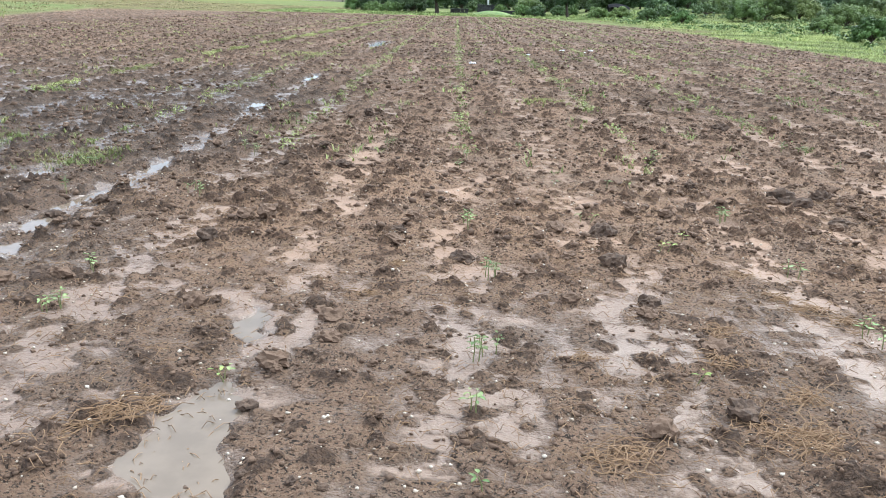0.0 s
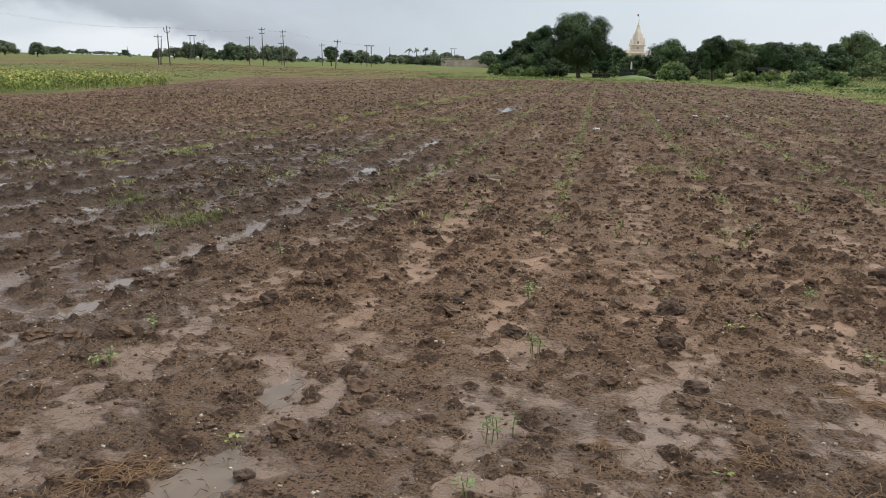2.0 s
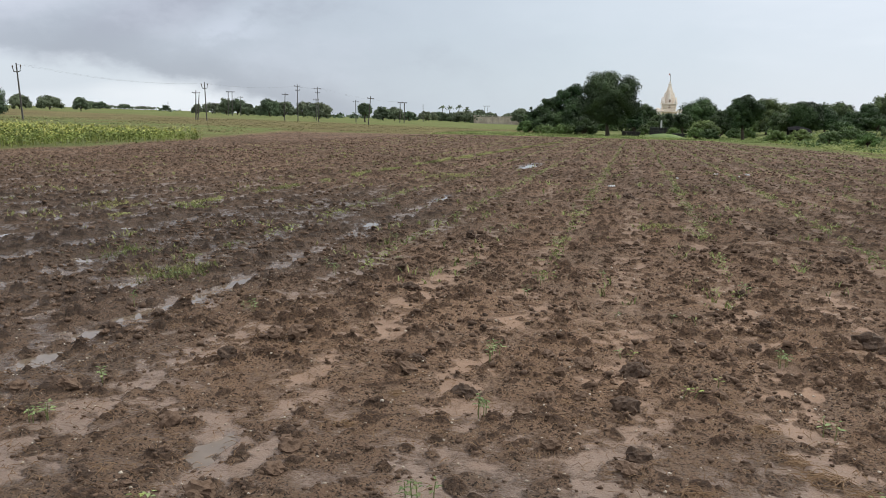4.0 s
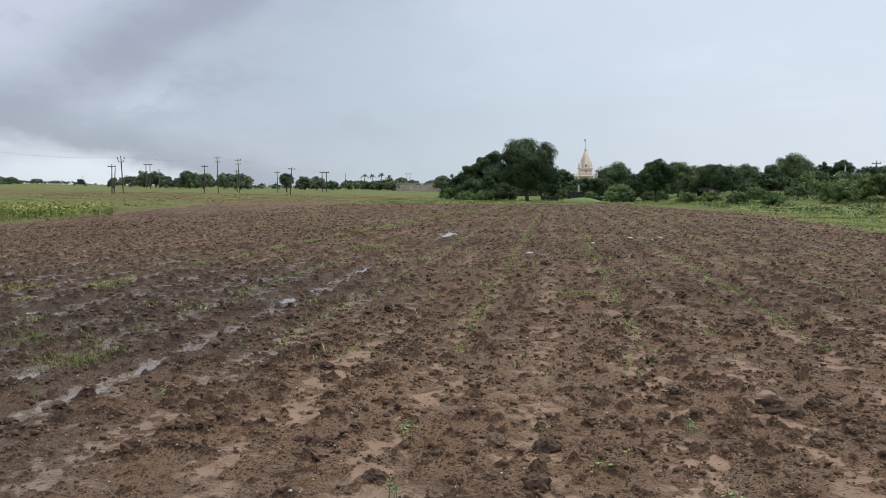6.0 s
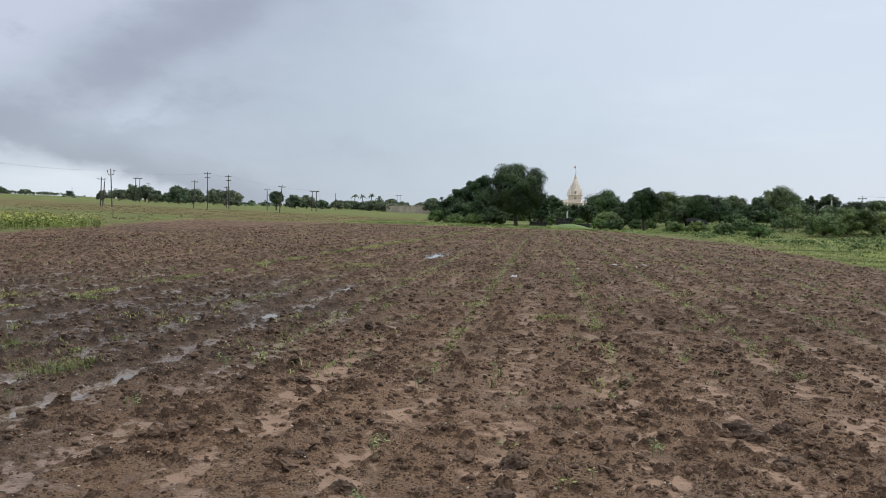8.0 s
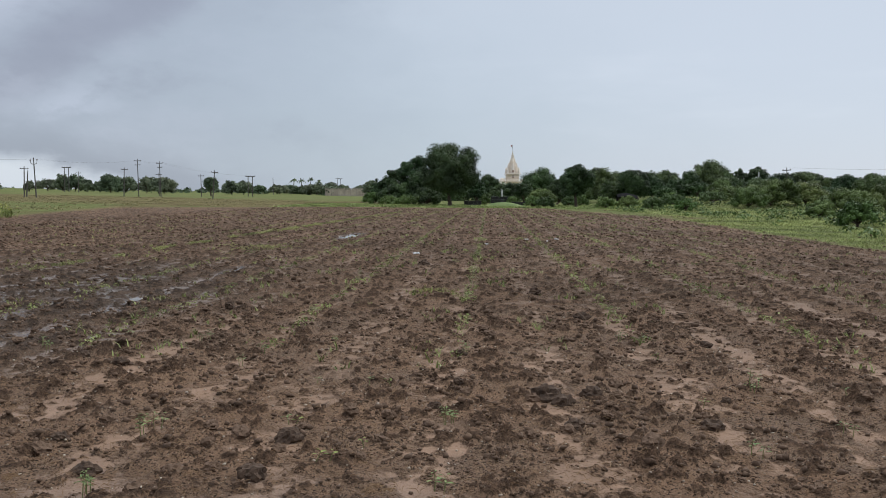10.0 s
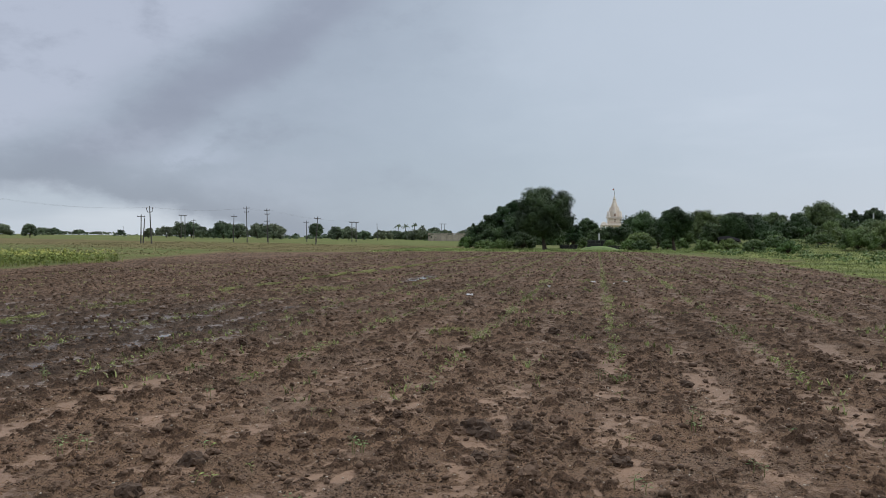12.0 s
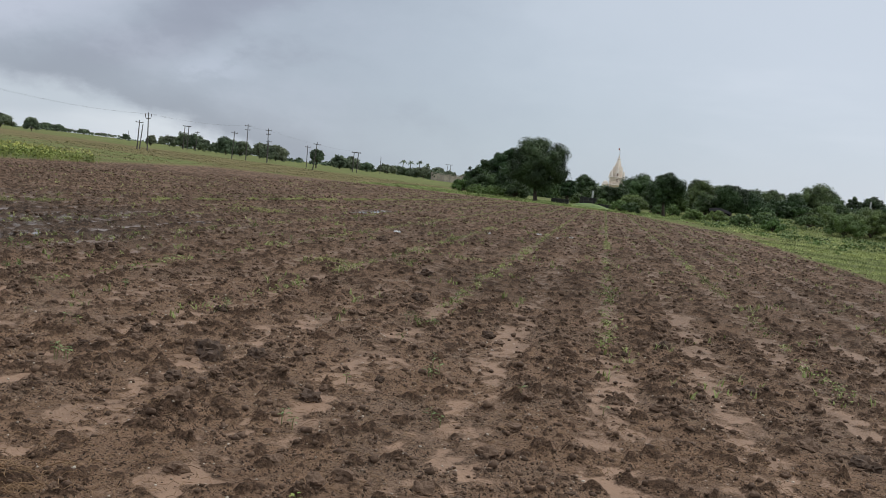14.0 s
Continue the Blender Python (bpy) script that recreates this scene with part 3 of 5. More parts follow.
def tree(x, y, h, r, style, seed, label, category="tree", leaf=0.0, trunk=0.25, spread=1.0):
    """A tapered trunk with limbs and an uneven crown of small leaves."""
    rng = np.random.default_rng(seed)
    far = math.hypot(x, y)
    leaf = leaf or max(0.07, (0.00095 if style == "round" else 0.00082) * far)
    root = thing("tree" if category == "tree" else "shrub", label, category, at=pose(x, y, height(x, y) - 0.03))
    h = max(1.3, h - max(0.0, height(x, y) - 0.1))
    low = {"round": trunk * h, "bush": 0.02 * h, "umbrella": 0.45 * h}[style]
    n = int({"round": 64, "bush": 52, "umbrella": 38}[style] * (0.7 + 0.6 * min(1.5, r / 4)))
    cz, rz = (low + h) / 2, (h - low) / 2
    gold, up = np.arange(n) * 2.39996 + rng.random() * 6.28, 1 - 2 * (np.arange(n) + 0.5) / n
    d = np.stack([np.cos(gold) * np.sqrt(1 - up**2), np.sin(gold) * np.sqrt(1 - up**2), up], 1) + rng.normal(size=(n, 3)) * 0.16
    d /= np.linalg.norm(d, axis=1, keepdims=True)
    k = 0.42 + 0.42 * rng.random((n, 1)) ** 0.5 + 0.10 * rng.normal(size=(n, 1))
    if style == "bush":
        d[:, 2] = np.abs(d[:, 2]) * 1.7 - 0.75
    cen = d * k * np.array([r, r, rz]) + [0, 0, cz]
    cr = ((0.19 if style == "bush" else 0.17) + 0.20 * rng.random(n) ** 1.5) * min(r, rz * 1.4)
    if style == "umbrella":
        ang, rad = rng.random(n) * 6.283, np.sqrt(rng.random(n)) * r * 0.85
        cen = np.stack([np.cos(ang) * rad, np.sin(ang) * rad, h * (0.93 - 0.34 * (rad / r) ** 2 - 0.22 * rng.random(n) ** 2)], 1)
        cr = (0.16 + 0.16 * rng.random(n)) * r
    cen[:, 2] = np.minimum(cen[:, 2], h - cr * 0.62)
    if style != "umbrella":
        cen[:, 2] = np.maximum(cen[:, 2], low + cr * 0.35)
    out = np.hypot(cen[:, 0], cen[:, 1])
    pull = np.minimum(1, (r * 1.02 - cr * 0.8).clip(0.1) / (out + 1e-6))
    cen[:, :2] *= pull[:, None] * spread
    bole = 0.026 * h + 0.05
    top = np.array([rng.normal() * 0.04 * h, rng.normal() * 0.04 * h, low + 0.25 * rz])
    bend = np.array([rng.normal() * 0.03 * h, rng.normal() * 0.03 * h, top[2] * 0.5])
    wood = [tube([(0, 0, -0.1), (0, 0, 0.06 * h), bend, top], [bole * 1.5, bole * 1.05, bole * 0.85, bole * 0.6], 7)]
    for c in cen[: min(n, 16)]:
        mid = (top + c) / 2 + rng.normal(size=3) * 0.05 * r
        start = bend + (top - bend) * rng.random()
        wood.append(tube([start, mid, c], [bole * 0.42, bole * 0.26, bole * 0.09], 5))
    v, f = join(wood)
    part("trunk", mesh_np("trunk", v, f, M_BARK, True), parent=root, label="brown bark trunk and limbs")
    # leafy clumps fill the crown; loose leaves ruffle its outline
    ball, ball_f = lump_meshes(n, rng, False)
    ball = (ball * (0.60 * cr)[:, None, None] + cen[:, None]).reshape(-1, 3)
    ball[:, 2] = np.maximum(ball[:, 2], 0.03)
    ball_f = (ball_f[None] + (np.arange(n) * 12)[:, None, None]).reshape(-1, 3)
    count = int(min(40000 if style == "round" and r > 3.5 else 17000, (1.35 if style == "round" else 0.95) * (cr**2).sum() * 12.6 / (leaf**2 * 1.1) * 0.6))
    count = max(count, 350)
    v, f = leaves(cen, cr, count, leaf, rng, 0.3, 0.85)
    keep = v.reshape(-1, 3, 3)[:, :, 2].min(1) > 0.02
    mat = {"round": M_NEEM, "bush": M_BUSH, "umbrella": M_ACACIA}[style]
    return root, np.concatenate([v.reshape(-1, 3, 3)[keep].reshape(-1, 3), ball[ball_f].reshape(-1, 3)]), mat


def grow(*args, mat=None, **more):
    root, v, own = tree(*args, **more)
    part("crown", mesh_np("crown", v, np.arange(len(v)).reshape(-1, 3), mat or own), parent=root, label="leafy green crown")
    return root


NEAR_TREES = [  # x, y, top, radius, style, trunk share, foliage
    (-3.7, 102, 7.3, 3.6, "round", 0.15, M_NEEM), (-9.6, 118, 6.8, 2.3, "round", 0.1, M_NEEM), (-12.6, 122, 5.2, 2.2, "bush", 0.1, M_NEEM), (-15, 124, 3.7, 1.6, "bush", 0.1, M_NEEM),
    (-8.1, 113, 4.8, 2.5, "bush", 0.1, M_NEEM), (-11, 112, 2.8, 2.7, "bush", 0.1, M_ACACIA), (-7, 109, 2.3, 2.1, "bush", 0.1, M_NEEM), (0.3, 140, 4.6, 2, "bush", 0.1, M_NEEM),
    (1.7, 130, 2.9, 1.3, "bush", 0.1, M_ACACIA), (-0.9, 120, 3.5, 1.4, "bush", 0.1, M_NEEM), (9.1, 152, 6, 3.8, "bush", 0.1, M_ACACIA), (6, 140, 3.8, 1.8, "bush", 0.1, M_NEEM),
    (7.6, 114, 2.3, 2.1, "bush", 0.1, M_BUSH), (10.4, 126, 3.8, 1.7, "bush", 0.1, M_NEEM), (10.8, 98.6, 5, 2.1, "round", 0.28, M_NEEM), (17.4, 134, 5.6, 3, "bush", 0.1, M_ACACIA),
    (17, 118, 3.5, 1.8, "bush", 0.1, M_ACACIA), (19.8, 116, 4.7, 2.4, "round", 0.12, M_NEEM), (23.5, 124, 4.1, 1.9, "bush", 0.1, M_NEEM), (30.9, 152, 5.7, 2.7, "bush", 0.1, M_ACACIA),
    (29.6, 136, 4, 2, "bush", 0.1, M_ACACIA), (34.7, 138, 7, 3.6, "bush", 0.1, M_ACACIA), (30.1, 130, 4.9, 2, "bush", 0.1, M_NEEM), (36.9, 136, 5.3, 1.9, "bush", 0.1, M_ACACIA),
    (28.3, 117, 3.2, 2.5, "bush", 0.1, M_ACACIA), (30.6, 113, 3.5, 2.3, "bush", 0.1, M_THORN), (43.1, 152, 6.1, 1.2, "round", 0.1, M_NEEM), (45.3, 150, 6.2, 2.1, "umbrella", 0.4, M_NEEM),
    (37.5, 122, 3.9, 2.3, "bush", 0.1, M_ACACIA), (43.9, 132, 4.6, 2.6, "bush", 0.1, M_NEEM), (48, 134, 4.9, 2.8, "umbrella", 0.4, M_ACACIA), (48.5, 128, 4.2, 2.6, "bush", 0.1, M_ACACIA),
    (50.4, 124, 4.3, 2.5, "bush", 0.1, M_NEEM), (52.1, 120, 4.5, 2.7, "bush", 0.1, M_ACACIA), (53.9, 116, 4.4, 2.6, "bush", 0.1, M_ACACIA), (55.7, 112, 4.7, 2.8, "bush", 0.1, M_NEEM),
    (60, 108, 4.8, 3, "bush", 0.1, M_ACACIA), (65, 104, 4.8, 3.2, "bush", 0.1, M_ACACIA), (22.9, 110, 2.3, 2, "bush", 0.1, M_ACACIA), (38.1, 108, 3.1, 2.7, "bush", 0.1, M_ACACIA),
    (41.2, 104, 2.6, 2.6, "bush", 0.1, M_ACACIA), (25.8, 119, 3.6, 2.2, "bush", 0.1, M_NEEM), (34, 122, 3.9, 2.4, "bush", 0.1, M_NEEM), (13.6, 128, 4, 2.2, "bush", 0.1, M_ACACIA),
    (20.5, 140, 5, 2.6, "bush", 0.1, M_ACACIA), (26, 146, 5.2, 2.6, "bush", 0.1, M_NEEM), (3.6, 146, 3.4, 2, "bush", 0.1, M_NEEM),
]
for k, (x, y, h, r, style, share, mat) in enumerate(NEAR_TREES):
    words = {"round": "dense dark-green leafy tree at the field's edge", "bush": "tangled green thorn tree in the tree belt", "umbrella": "flat-topped green acacia tree above the thicket"}[style]
    grow(x, y, h, r, style, 100 + k, words, mat=mat, trunk=share)

SHRUBS = [  # x, y, top, radius
    (6.2, 101, 1.1, 1.4), (7.3, 98, 0.9, 1.1), (13.7, 95, 1.2, 1.3), (16.2, 96, 1.2, 1.5), (17.5, 88, 0.8, 1.1), (19.5, 82, 0.7, 1.2), (3.9, 112, 1, 1), (1.6, 114, 1.1, 0.9),
    (0.3, 118, 1.5, 1.1), (21.6, 100, 1.7, 1.6), (25.8, 98, 1.9, 2), (-9.1, 106, 1.2, 1.8), (-11.6, 107, 1.2, 1.6), (10.6, 108, 1.2, 0.9),
    (30.3, 92, 3.1, 3.6), (26.9, 88, 2.3, 1.9), (34.5, 94, 3, 2.6), (20.3, 45, 0.95, 1.1), (24.5, 62, 0.8, 1), (33.6, 80, 2.2, 2.6), (38.5, 84, 2.6, 2.8), (43, 88, 2.8, 2.8),
    (21, 96, 1.6, 1.5), (-14.5, 113, 1.7, 1.6), (12.2, 110, 1.6, 1.3), (27.5, 102, 2.4, 2.2), (31, 104, 2.6, 2.3), (46, 96, 3.2, 3), (23.5, 46.5, 1.1, 1.2),
]
for k, (x, y, h, r) in enumerate(SHRUBS):
    grow(x, y, h, r, "bush", 300 + k, "bright green thorny shrub growing out of the grass", "shrub", mat=M_THORN if h > 2 else (M_BUSH, M_ACACIA, M_BUSH)[k % 3])

FAR_TREES = [  # x, y, top, radius
    (-170.1, 240, 4.7, 3), (-173.3, 250, 4.7, 2.7), (-184.5, 280, 4.4, 2.6), (-197.5, 290, 3.9, 5), (-188.6, 300, 3.8, 6.9), (-170.8, 285, 4.2, 1.7), (-110.8, 200, 4, 1.4), (-116.1, 226, 6.2, 2.3),
    (-113.7, 228, 5.9, 3), (-122.5, 230, 4.6, 3.4), (-109.4, 226, 4.6, 2.3), (-100, 220, 5.8, 3.2), (-97.8, 224, 5.2, 3.6), (-92.9, 226, 5.7, 2.3), (-87.2, 224, 5.1, 3.5), (-102.9, 220, 4.2, 2.3),
    (-59.7, 181, 4.6, 1.7), (-73.4, 238, 4.5, 3.3), (-70.6, 240, 4.5, 2.7), (-72.1, 260, 3.6, 3.2), (-73, 288, 4, 4.4), (-72, 300, 3.9, 4.1), (-60.6, 290, 4.6, 4.7), (-57.6, 300, 4.9, 3.7),
    (-55.4, 310, 4.2, 3.3), (-38.6, 270, 5.5, 2.9), (-66.9, 296, 3.8, 5.3), (-47.5, 300, 3.9, 2.8), (-88, 222, 4.6, 3.2), (-118.6, 122, 5.5, 2.1), (-72.9, 84, 4.7, 2.9), (-89.4, 90, 3.6, 2.9),
    (-138.3, 170, 5, 2.6), (-138.1, 180, 4.9, 3.4), (-126, 175, 4.6, 1.9), (-80.8, 88, 3.9, 1.8), (-205, 210, 5.5, 5), (-190, 150, 5.5, 4),
]
for k, (x, y, h, r) in enumerate(FAR_TREES):
    lone = (x, y) in ((-59.7, 181.0), (-118.6, 122.0))
    grow(x, y, h, r, "round" if lone else "bush", 500 + k, "distant dark-green tree on the plain", mat=M_HAZY, leaf=max(0.12, 0.00105 * math.hypot(x, y)), trunk=0.3 if lone else 0.1)


def palm(x, y, h, seed):
    rng = np.random.default_rng(seed)
    root = thing("palm_tree", "distant palm tree with a ragged head of fronds", "palm tree", "palms on the horizon", at=pose(x, y, height(x, y)))
    v, f = tube([(0, 0, -0.1), (0.1, 0, h * 0.4), (0.25, 0.1, h * 0.72)], [0.22, 0.16, 0.13], 7)
    part("trunk", mesh_np("trunk", v, f, M_BARK, True), parent=root)
    top = np.array([0.25, 0.1, h * 0.72])
    for k in range(12):
        a, droop = k * 0.5236 + rng.random() * 0.3, 0.1 + 1.5 * rng.random()
        s = np.linspace(0, 1, 6)[:, None]
        rib = top + s * np.array([[math.cos(a) * (2.1 - droop), math.sin(a) * (2.1 - droop), 2.2]]) - s**2 * np.array([[0, 0, 3.1 - 1.5 * droop]])
        side = np.array([-math.sin(a), math.cos(a), 0]) * 0.4
        wide = np.sin(np.clip(s, 0.06, 0.97) * np.pi) * side
        pts = np.concatenate([rib + wide - [0, 0, 0.15], rib, rib - wide - [0, 0, 0.15]])
        quads = [(q + o, q + 1 + o, q + 7 + o, q + 6 + o) for o in (0, 6) for q in range(5)]
        part("frond", mesh_np("frond", pts, quads, M_HAZY), parent=root)


for k, (x, y, h) in enumerate(((-76.0, 320.0, 6.6), (-73.1, 320.0, 6.6), (-69.6, 320.0, 7.1), (-67.0, 322.0, 6.0))):
    palm(x, y, h, 40 + k)

# far low scrub that closes the horizon
rng = np.random.default_rng(5)
n = 520
ang = np.radians(rng.uniform(-75, 65, n))
dist = rng.uniform(280, 430, n)
cen = np.stack([np.sin(ang) * dist, np.cos(ang) * dist, rng.uniform(0.6, 1.6, n)], 1)
crr = rng.uniform(1.1, 2.2, n) * np.where(np.degrees(ang) > -12, 1.5, 1.0)
v, f = leaves(cen, crr, 42000, 0.6, rng, 0.4, 0.75)
tagged(new("far_scrub", mesh_np("far_scrub", v, f, M_HAZY)), "low green scrub along the horizon", "scrub", kind="stuff")
n = 260
t = rng.random(n)
cen = np.stack([-20 + 95 * t + rng.normal(0, 3, n), 178 + 20 * rng.random(n) - 55 * t, 1.0 + 1.2 * rng.random(n)], 1)
v, f = leaves(cen, rng.uniform(1.4, 2.6, n), 45000, 0.30, rng, 0.4, 0.9)
tagged(new("thicket_backing", mesh_np("thicket_backing", v, f, M_ACACIA)), "dense green thorn thicket behind the nearer trees", "thicket", kind="stuff")


# ---- utility poles and lines ----
def utility_pole(x, y, h, lean=0.0, arms=1, mat=None, thick=0.10, group="line poles", turn=15):
    h = h - height(x, y)
    root = thing("utility_pole", "thin weathered utility pole with a crossarm, leaning slightly" if arms else "thin bare weathered pole", "utility pole", group, at=pose(x, y, height(x, y) - 0.05, 0, lean, 0))
    v, f = tube([(0, 0, -0.3), (0, 0, h * 0.5), (0, 0, h)], [thick, thick * 0.85, thick * 0.62], 8)
    part("pole", mesh_np("pole", v, f, mat or M_POLE, True), parent=root)
    c, s = math.cos(radians(turn)), math.sin(radians(turn))
    for k in range(arms):
        z, half = h - 0.35 - 0.75 * k, 0.58 - 0.12 * k
        bm = box(bmesh.new(), -half, -0.05, z - 0.05, half, 0.05, z + 0.05, 0.01)
        bmesh.ops.rotate(bm, verts=bm.verts, cent=(0, 0, z), matrix=Matrix.Rotation(radians(turn), 3, "Z"))
        arm = part("crossarm", bm, M_POLE, root)
        for e in (-0.9, 0.9):
            v, f = tube([(half * e * c, half * e * s, z + 0.03), (half * e * c, half * e * s, z + 0.09), (half * e * c, half * e * s, z + 0.16)], [0.04, 0.06, 0.03], 7)
            part("insulator", mesh_np("insulator", v, f, M_INSUL, True), parent=arm, label="dark glazed insulator")
    return root


def fork_pole(x, y, h, lean):
    root = utility_pole(x, y, h, lean, 0, group="line poles")
    h = h - height(x, y)
    root["label"] = "leaning utility pole with a forked bracket at its head"
    for side in (-1, 1):
        v, f = tube([(0, 0, h - 0.95), (0.38 * side, 0, h - 0.85), (0.5 * side, 0, h - 0.45)], [0.05, 0.05, 0.04], 6)
        arm = part("bracket", mesh_np("bracket", v, f, M_POLE, True), parent=root)
        v, f = tube([(0.5 * side, 0, h - 0.45), (0.5 * side, 0, h - 0.33), (0.5 * side, 0, h - 0.2)], [0.05, 0.09, 0.04], 7)
        part("insulator", mesh_np("insulator", v, f, M_INSUL, True), parent=arm)
    return root


def twin_pole(x, y, h, gap, turn=12):
    h = h - height(x, y)
    root = thing("twin_pole", "two-legged line support with a crossbar on top", "utility pole", "twin line supports", at=pose(x, y, height(x, y) - 0.05, 0, 0, turn))
    for side in (-1, 1):
        v, f = tube([(gap * side / 2, 0, -0.2), (gap * side / 2, 0, h * 0.5), (gap * side / 2, 0, h)], [0.11, 0.10, 0.09], 7)
        part("leg", mesh_np("leg", v, f, M_POLE, True), parent=root)
    arm = part("crossbar", box(bmesh.new(), -gap * 1.1, -0.08, h - 0.12, gap * 1.1, 0.08, h + 0.06, 0.02), M_POLE, root)
    for e in (-1, 0, 1):
        v, f = tube([(gap * e, 0, h), (gap * e, 0, h + 0.09), (gap * e, 0, h + 0.18)], [0.04, 0.07, 0.03], 7)
        part("insulator", mesh_np("insulator", v, f, M_INSUL, True), parent=arm)


# x, y, height of the head
fork_pole(-63.6, 118.7, 6.33, -3.0)
utility_pole(-66.7, 121.0, 5.16, 1.0, 1)
utility_pole(-67.2, 122.5, 4.6, 4.0, 0)
utility_pole(-64.9, 150.0, 5.85, 1.5, 1)
utility_pole(-63.7, 153.5, 7.52, -1.3, 2)
utility_pole(-60.7, 156.4, 7.19, -2.2, 2)
utility_pole(-68.6, 175.0, 5.45, -0.8, 1)
utility_pole(-59.3, 174.0, 5.19, -1.5, 1)
utility_pole(-45.3, 140.0, 5.19, 4.4, 1)
utility_pole(-64.7, 250.0, 5.85, -2.0, 0)
utility_pole(-169.9, 285.0, 5.73, 0.0, 0)
utility_pole(-102.2, 207.0, 6.4, 1.0, 1)
utility_pole(-113.4, 117.0, 8.92, 1.0, 1)
fork_pole(-64.0, 80.0, 6.59, -5.0)
utility_pole(39.6, 129.0, 5.0, 1.0, 0, M_PALEPOLE, 0.14, "poles in the tree belt")
utility_pole(39.0, 114.0, 5.2, -3.0, 1, None, 0.06, "poles in the tree belt")
twin_pole(-104.6, 206.0, 7.38, 1.0)
twin_pole(-55.9, 197.0, 5.25, 1.0)
twin_pole(-123.4, 141.0, 10.1, 0.95)
twin_pole(-74.0, 400.0, 8.0, 1.4)


def power_line(a, b, sag):
    s = np.linspace(0, 1, 12)[:, None]
    pts = np.array(a) * (1 - s) + np.array(b) * s - np.array([[0, 0, sag]]) * 4 * s * (1 - s)
    v, f = tube(pts, np.full(12, 0.0045), 4)
    tagged(new("power_line", mesh_np("power_line", v, f, M_WIRE)), "thin sagging overhead power line between the poles", "cable", "overhead lines")


for dx in (-0.5, 0.5):
    power_line((-63.7 + dx, 153.5, 7.2), (-60.7 + dx, 156.4, 6.9), 0.25)
    power_line((-60.7 + dx, 156.4, 6.9), (-55.9 + dx, 197.0, 5.4), 0.6)
    power_line((-63.7 + dx, 153.5, 7.2), (-63.6 + dx, 118.7, 6.1), 0.5)
    power_line((-63.6 + dx, 118.7, 6.1), (-64.0 + dx, 80.0, 6.4), 0.7)
    power_line((39.0 + dx, 114.0, 5.1), (80 + dx, 96.0, 5.6), 0.6)


# ---- temple ----
temple = thing("temple", "small cream-coloured temple with a tapering carved spire and flag", "temple", at=pose(4.7, 200.3, 0, 0, 0, 6) @ Matrix.Diagonal((0.93, 0.93, 0.96, 1)))
part("base", box(bmesh.new(), -4.0, -3.2, -0.1, 4.4, 3.2, 1.4, 0.05), M_TEMPLE, temple)
sanctum = part("sanctum", box(bmesh.new(), -1.5, -1.5, 1.4, 1.5, 1.5, 6.3, 0.06), M_TEMPLE, temple)
for k in range(4):
    part("moulding", box(bmesh.new(), -1.62 - 0.03 * k, -1.62 - 0.03 * k, 4.85 + 0.36 * k, 1.62 + 0.03 * k, 1.62 + 0.03 * k, 4.99 + 0.36 * k, 0.03), M_TEMPLE_PALE, sanctum)
part("cornice", box(bmesh.new(), -1.86, -1.86, 6.22, 1.86, 1.86, 6.42, 0.05), M_TEMPLE_PALE, sanctum)
for x in (-1.3, 1.3):
    part("pilaster", box(bmesh.new(), x - 0.16, -1.66, 1.4, x + 0.16, -1.5, 4.85, 0.03), M_TEMPLE_PALE, sanctum)
part("niche", box(bmesh.new(), -0.24, -1.60, 5.28, 0.24, -1.48, 5.98, 0.04), M_NICHE, sanctum, "shaded arched niche")
part("doorway", box(bmesh.new(), -0.55, -1.56, 1.4, 0.55, -1.46, 3.6), M_SHADE, sanctum, "dark doorway")
roof = part("roof_slab", box(bmesh.new(), -3.2, -2.4, 4.42, 3.7, 2.4, 4.66, 0.05), M_TEMPLE_PALE, temple)
part("parapet", box(bmesh.new(), 1.7, -2.3, 4.66, 3.6, -2.1, 4.98, 0.03), M_TEMPLE, roof)
for x in (-3.0, -2.1, 2.2, 2.85, 3.5):
    for y in (-2.2, 2.2):
        v, f = tube([(x, y, 1.4), (x, y, 1.7), (x, y, 3.0), (x, y, 4.2), (x, y, 4.42)], [0.24, 0.17, 0.15, 0.15, 0.26], 8)
        part("column", mesh_np("column", v, f, M_TEMPLE_PALE, True), parent=temple)


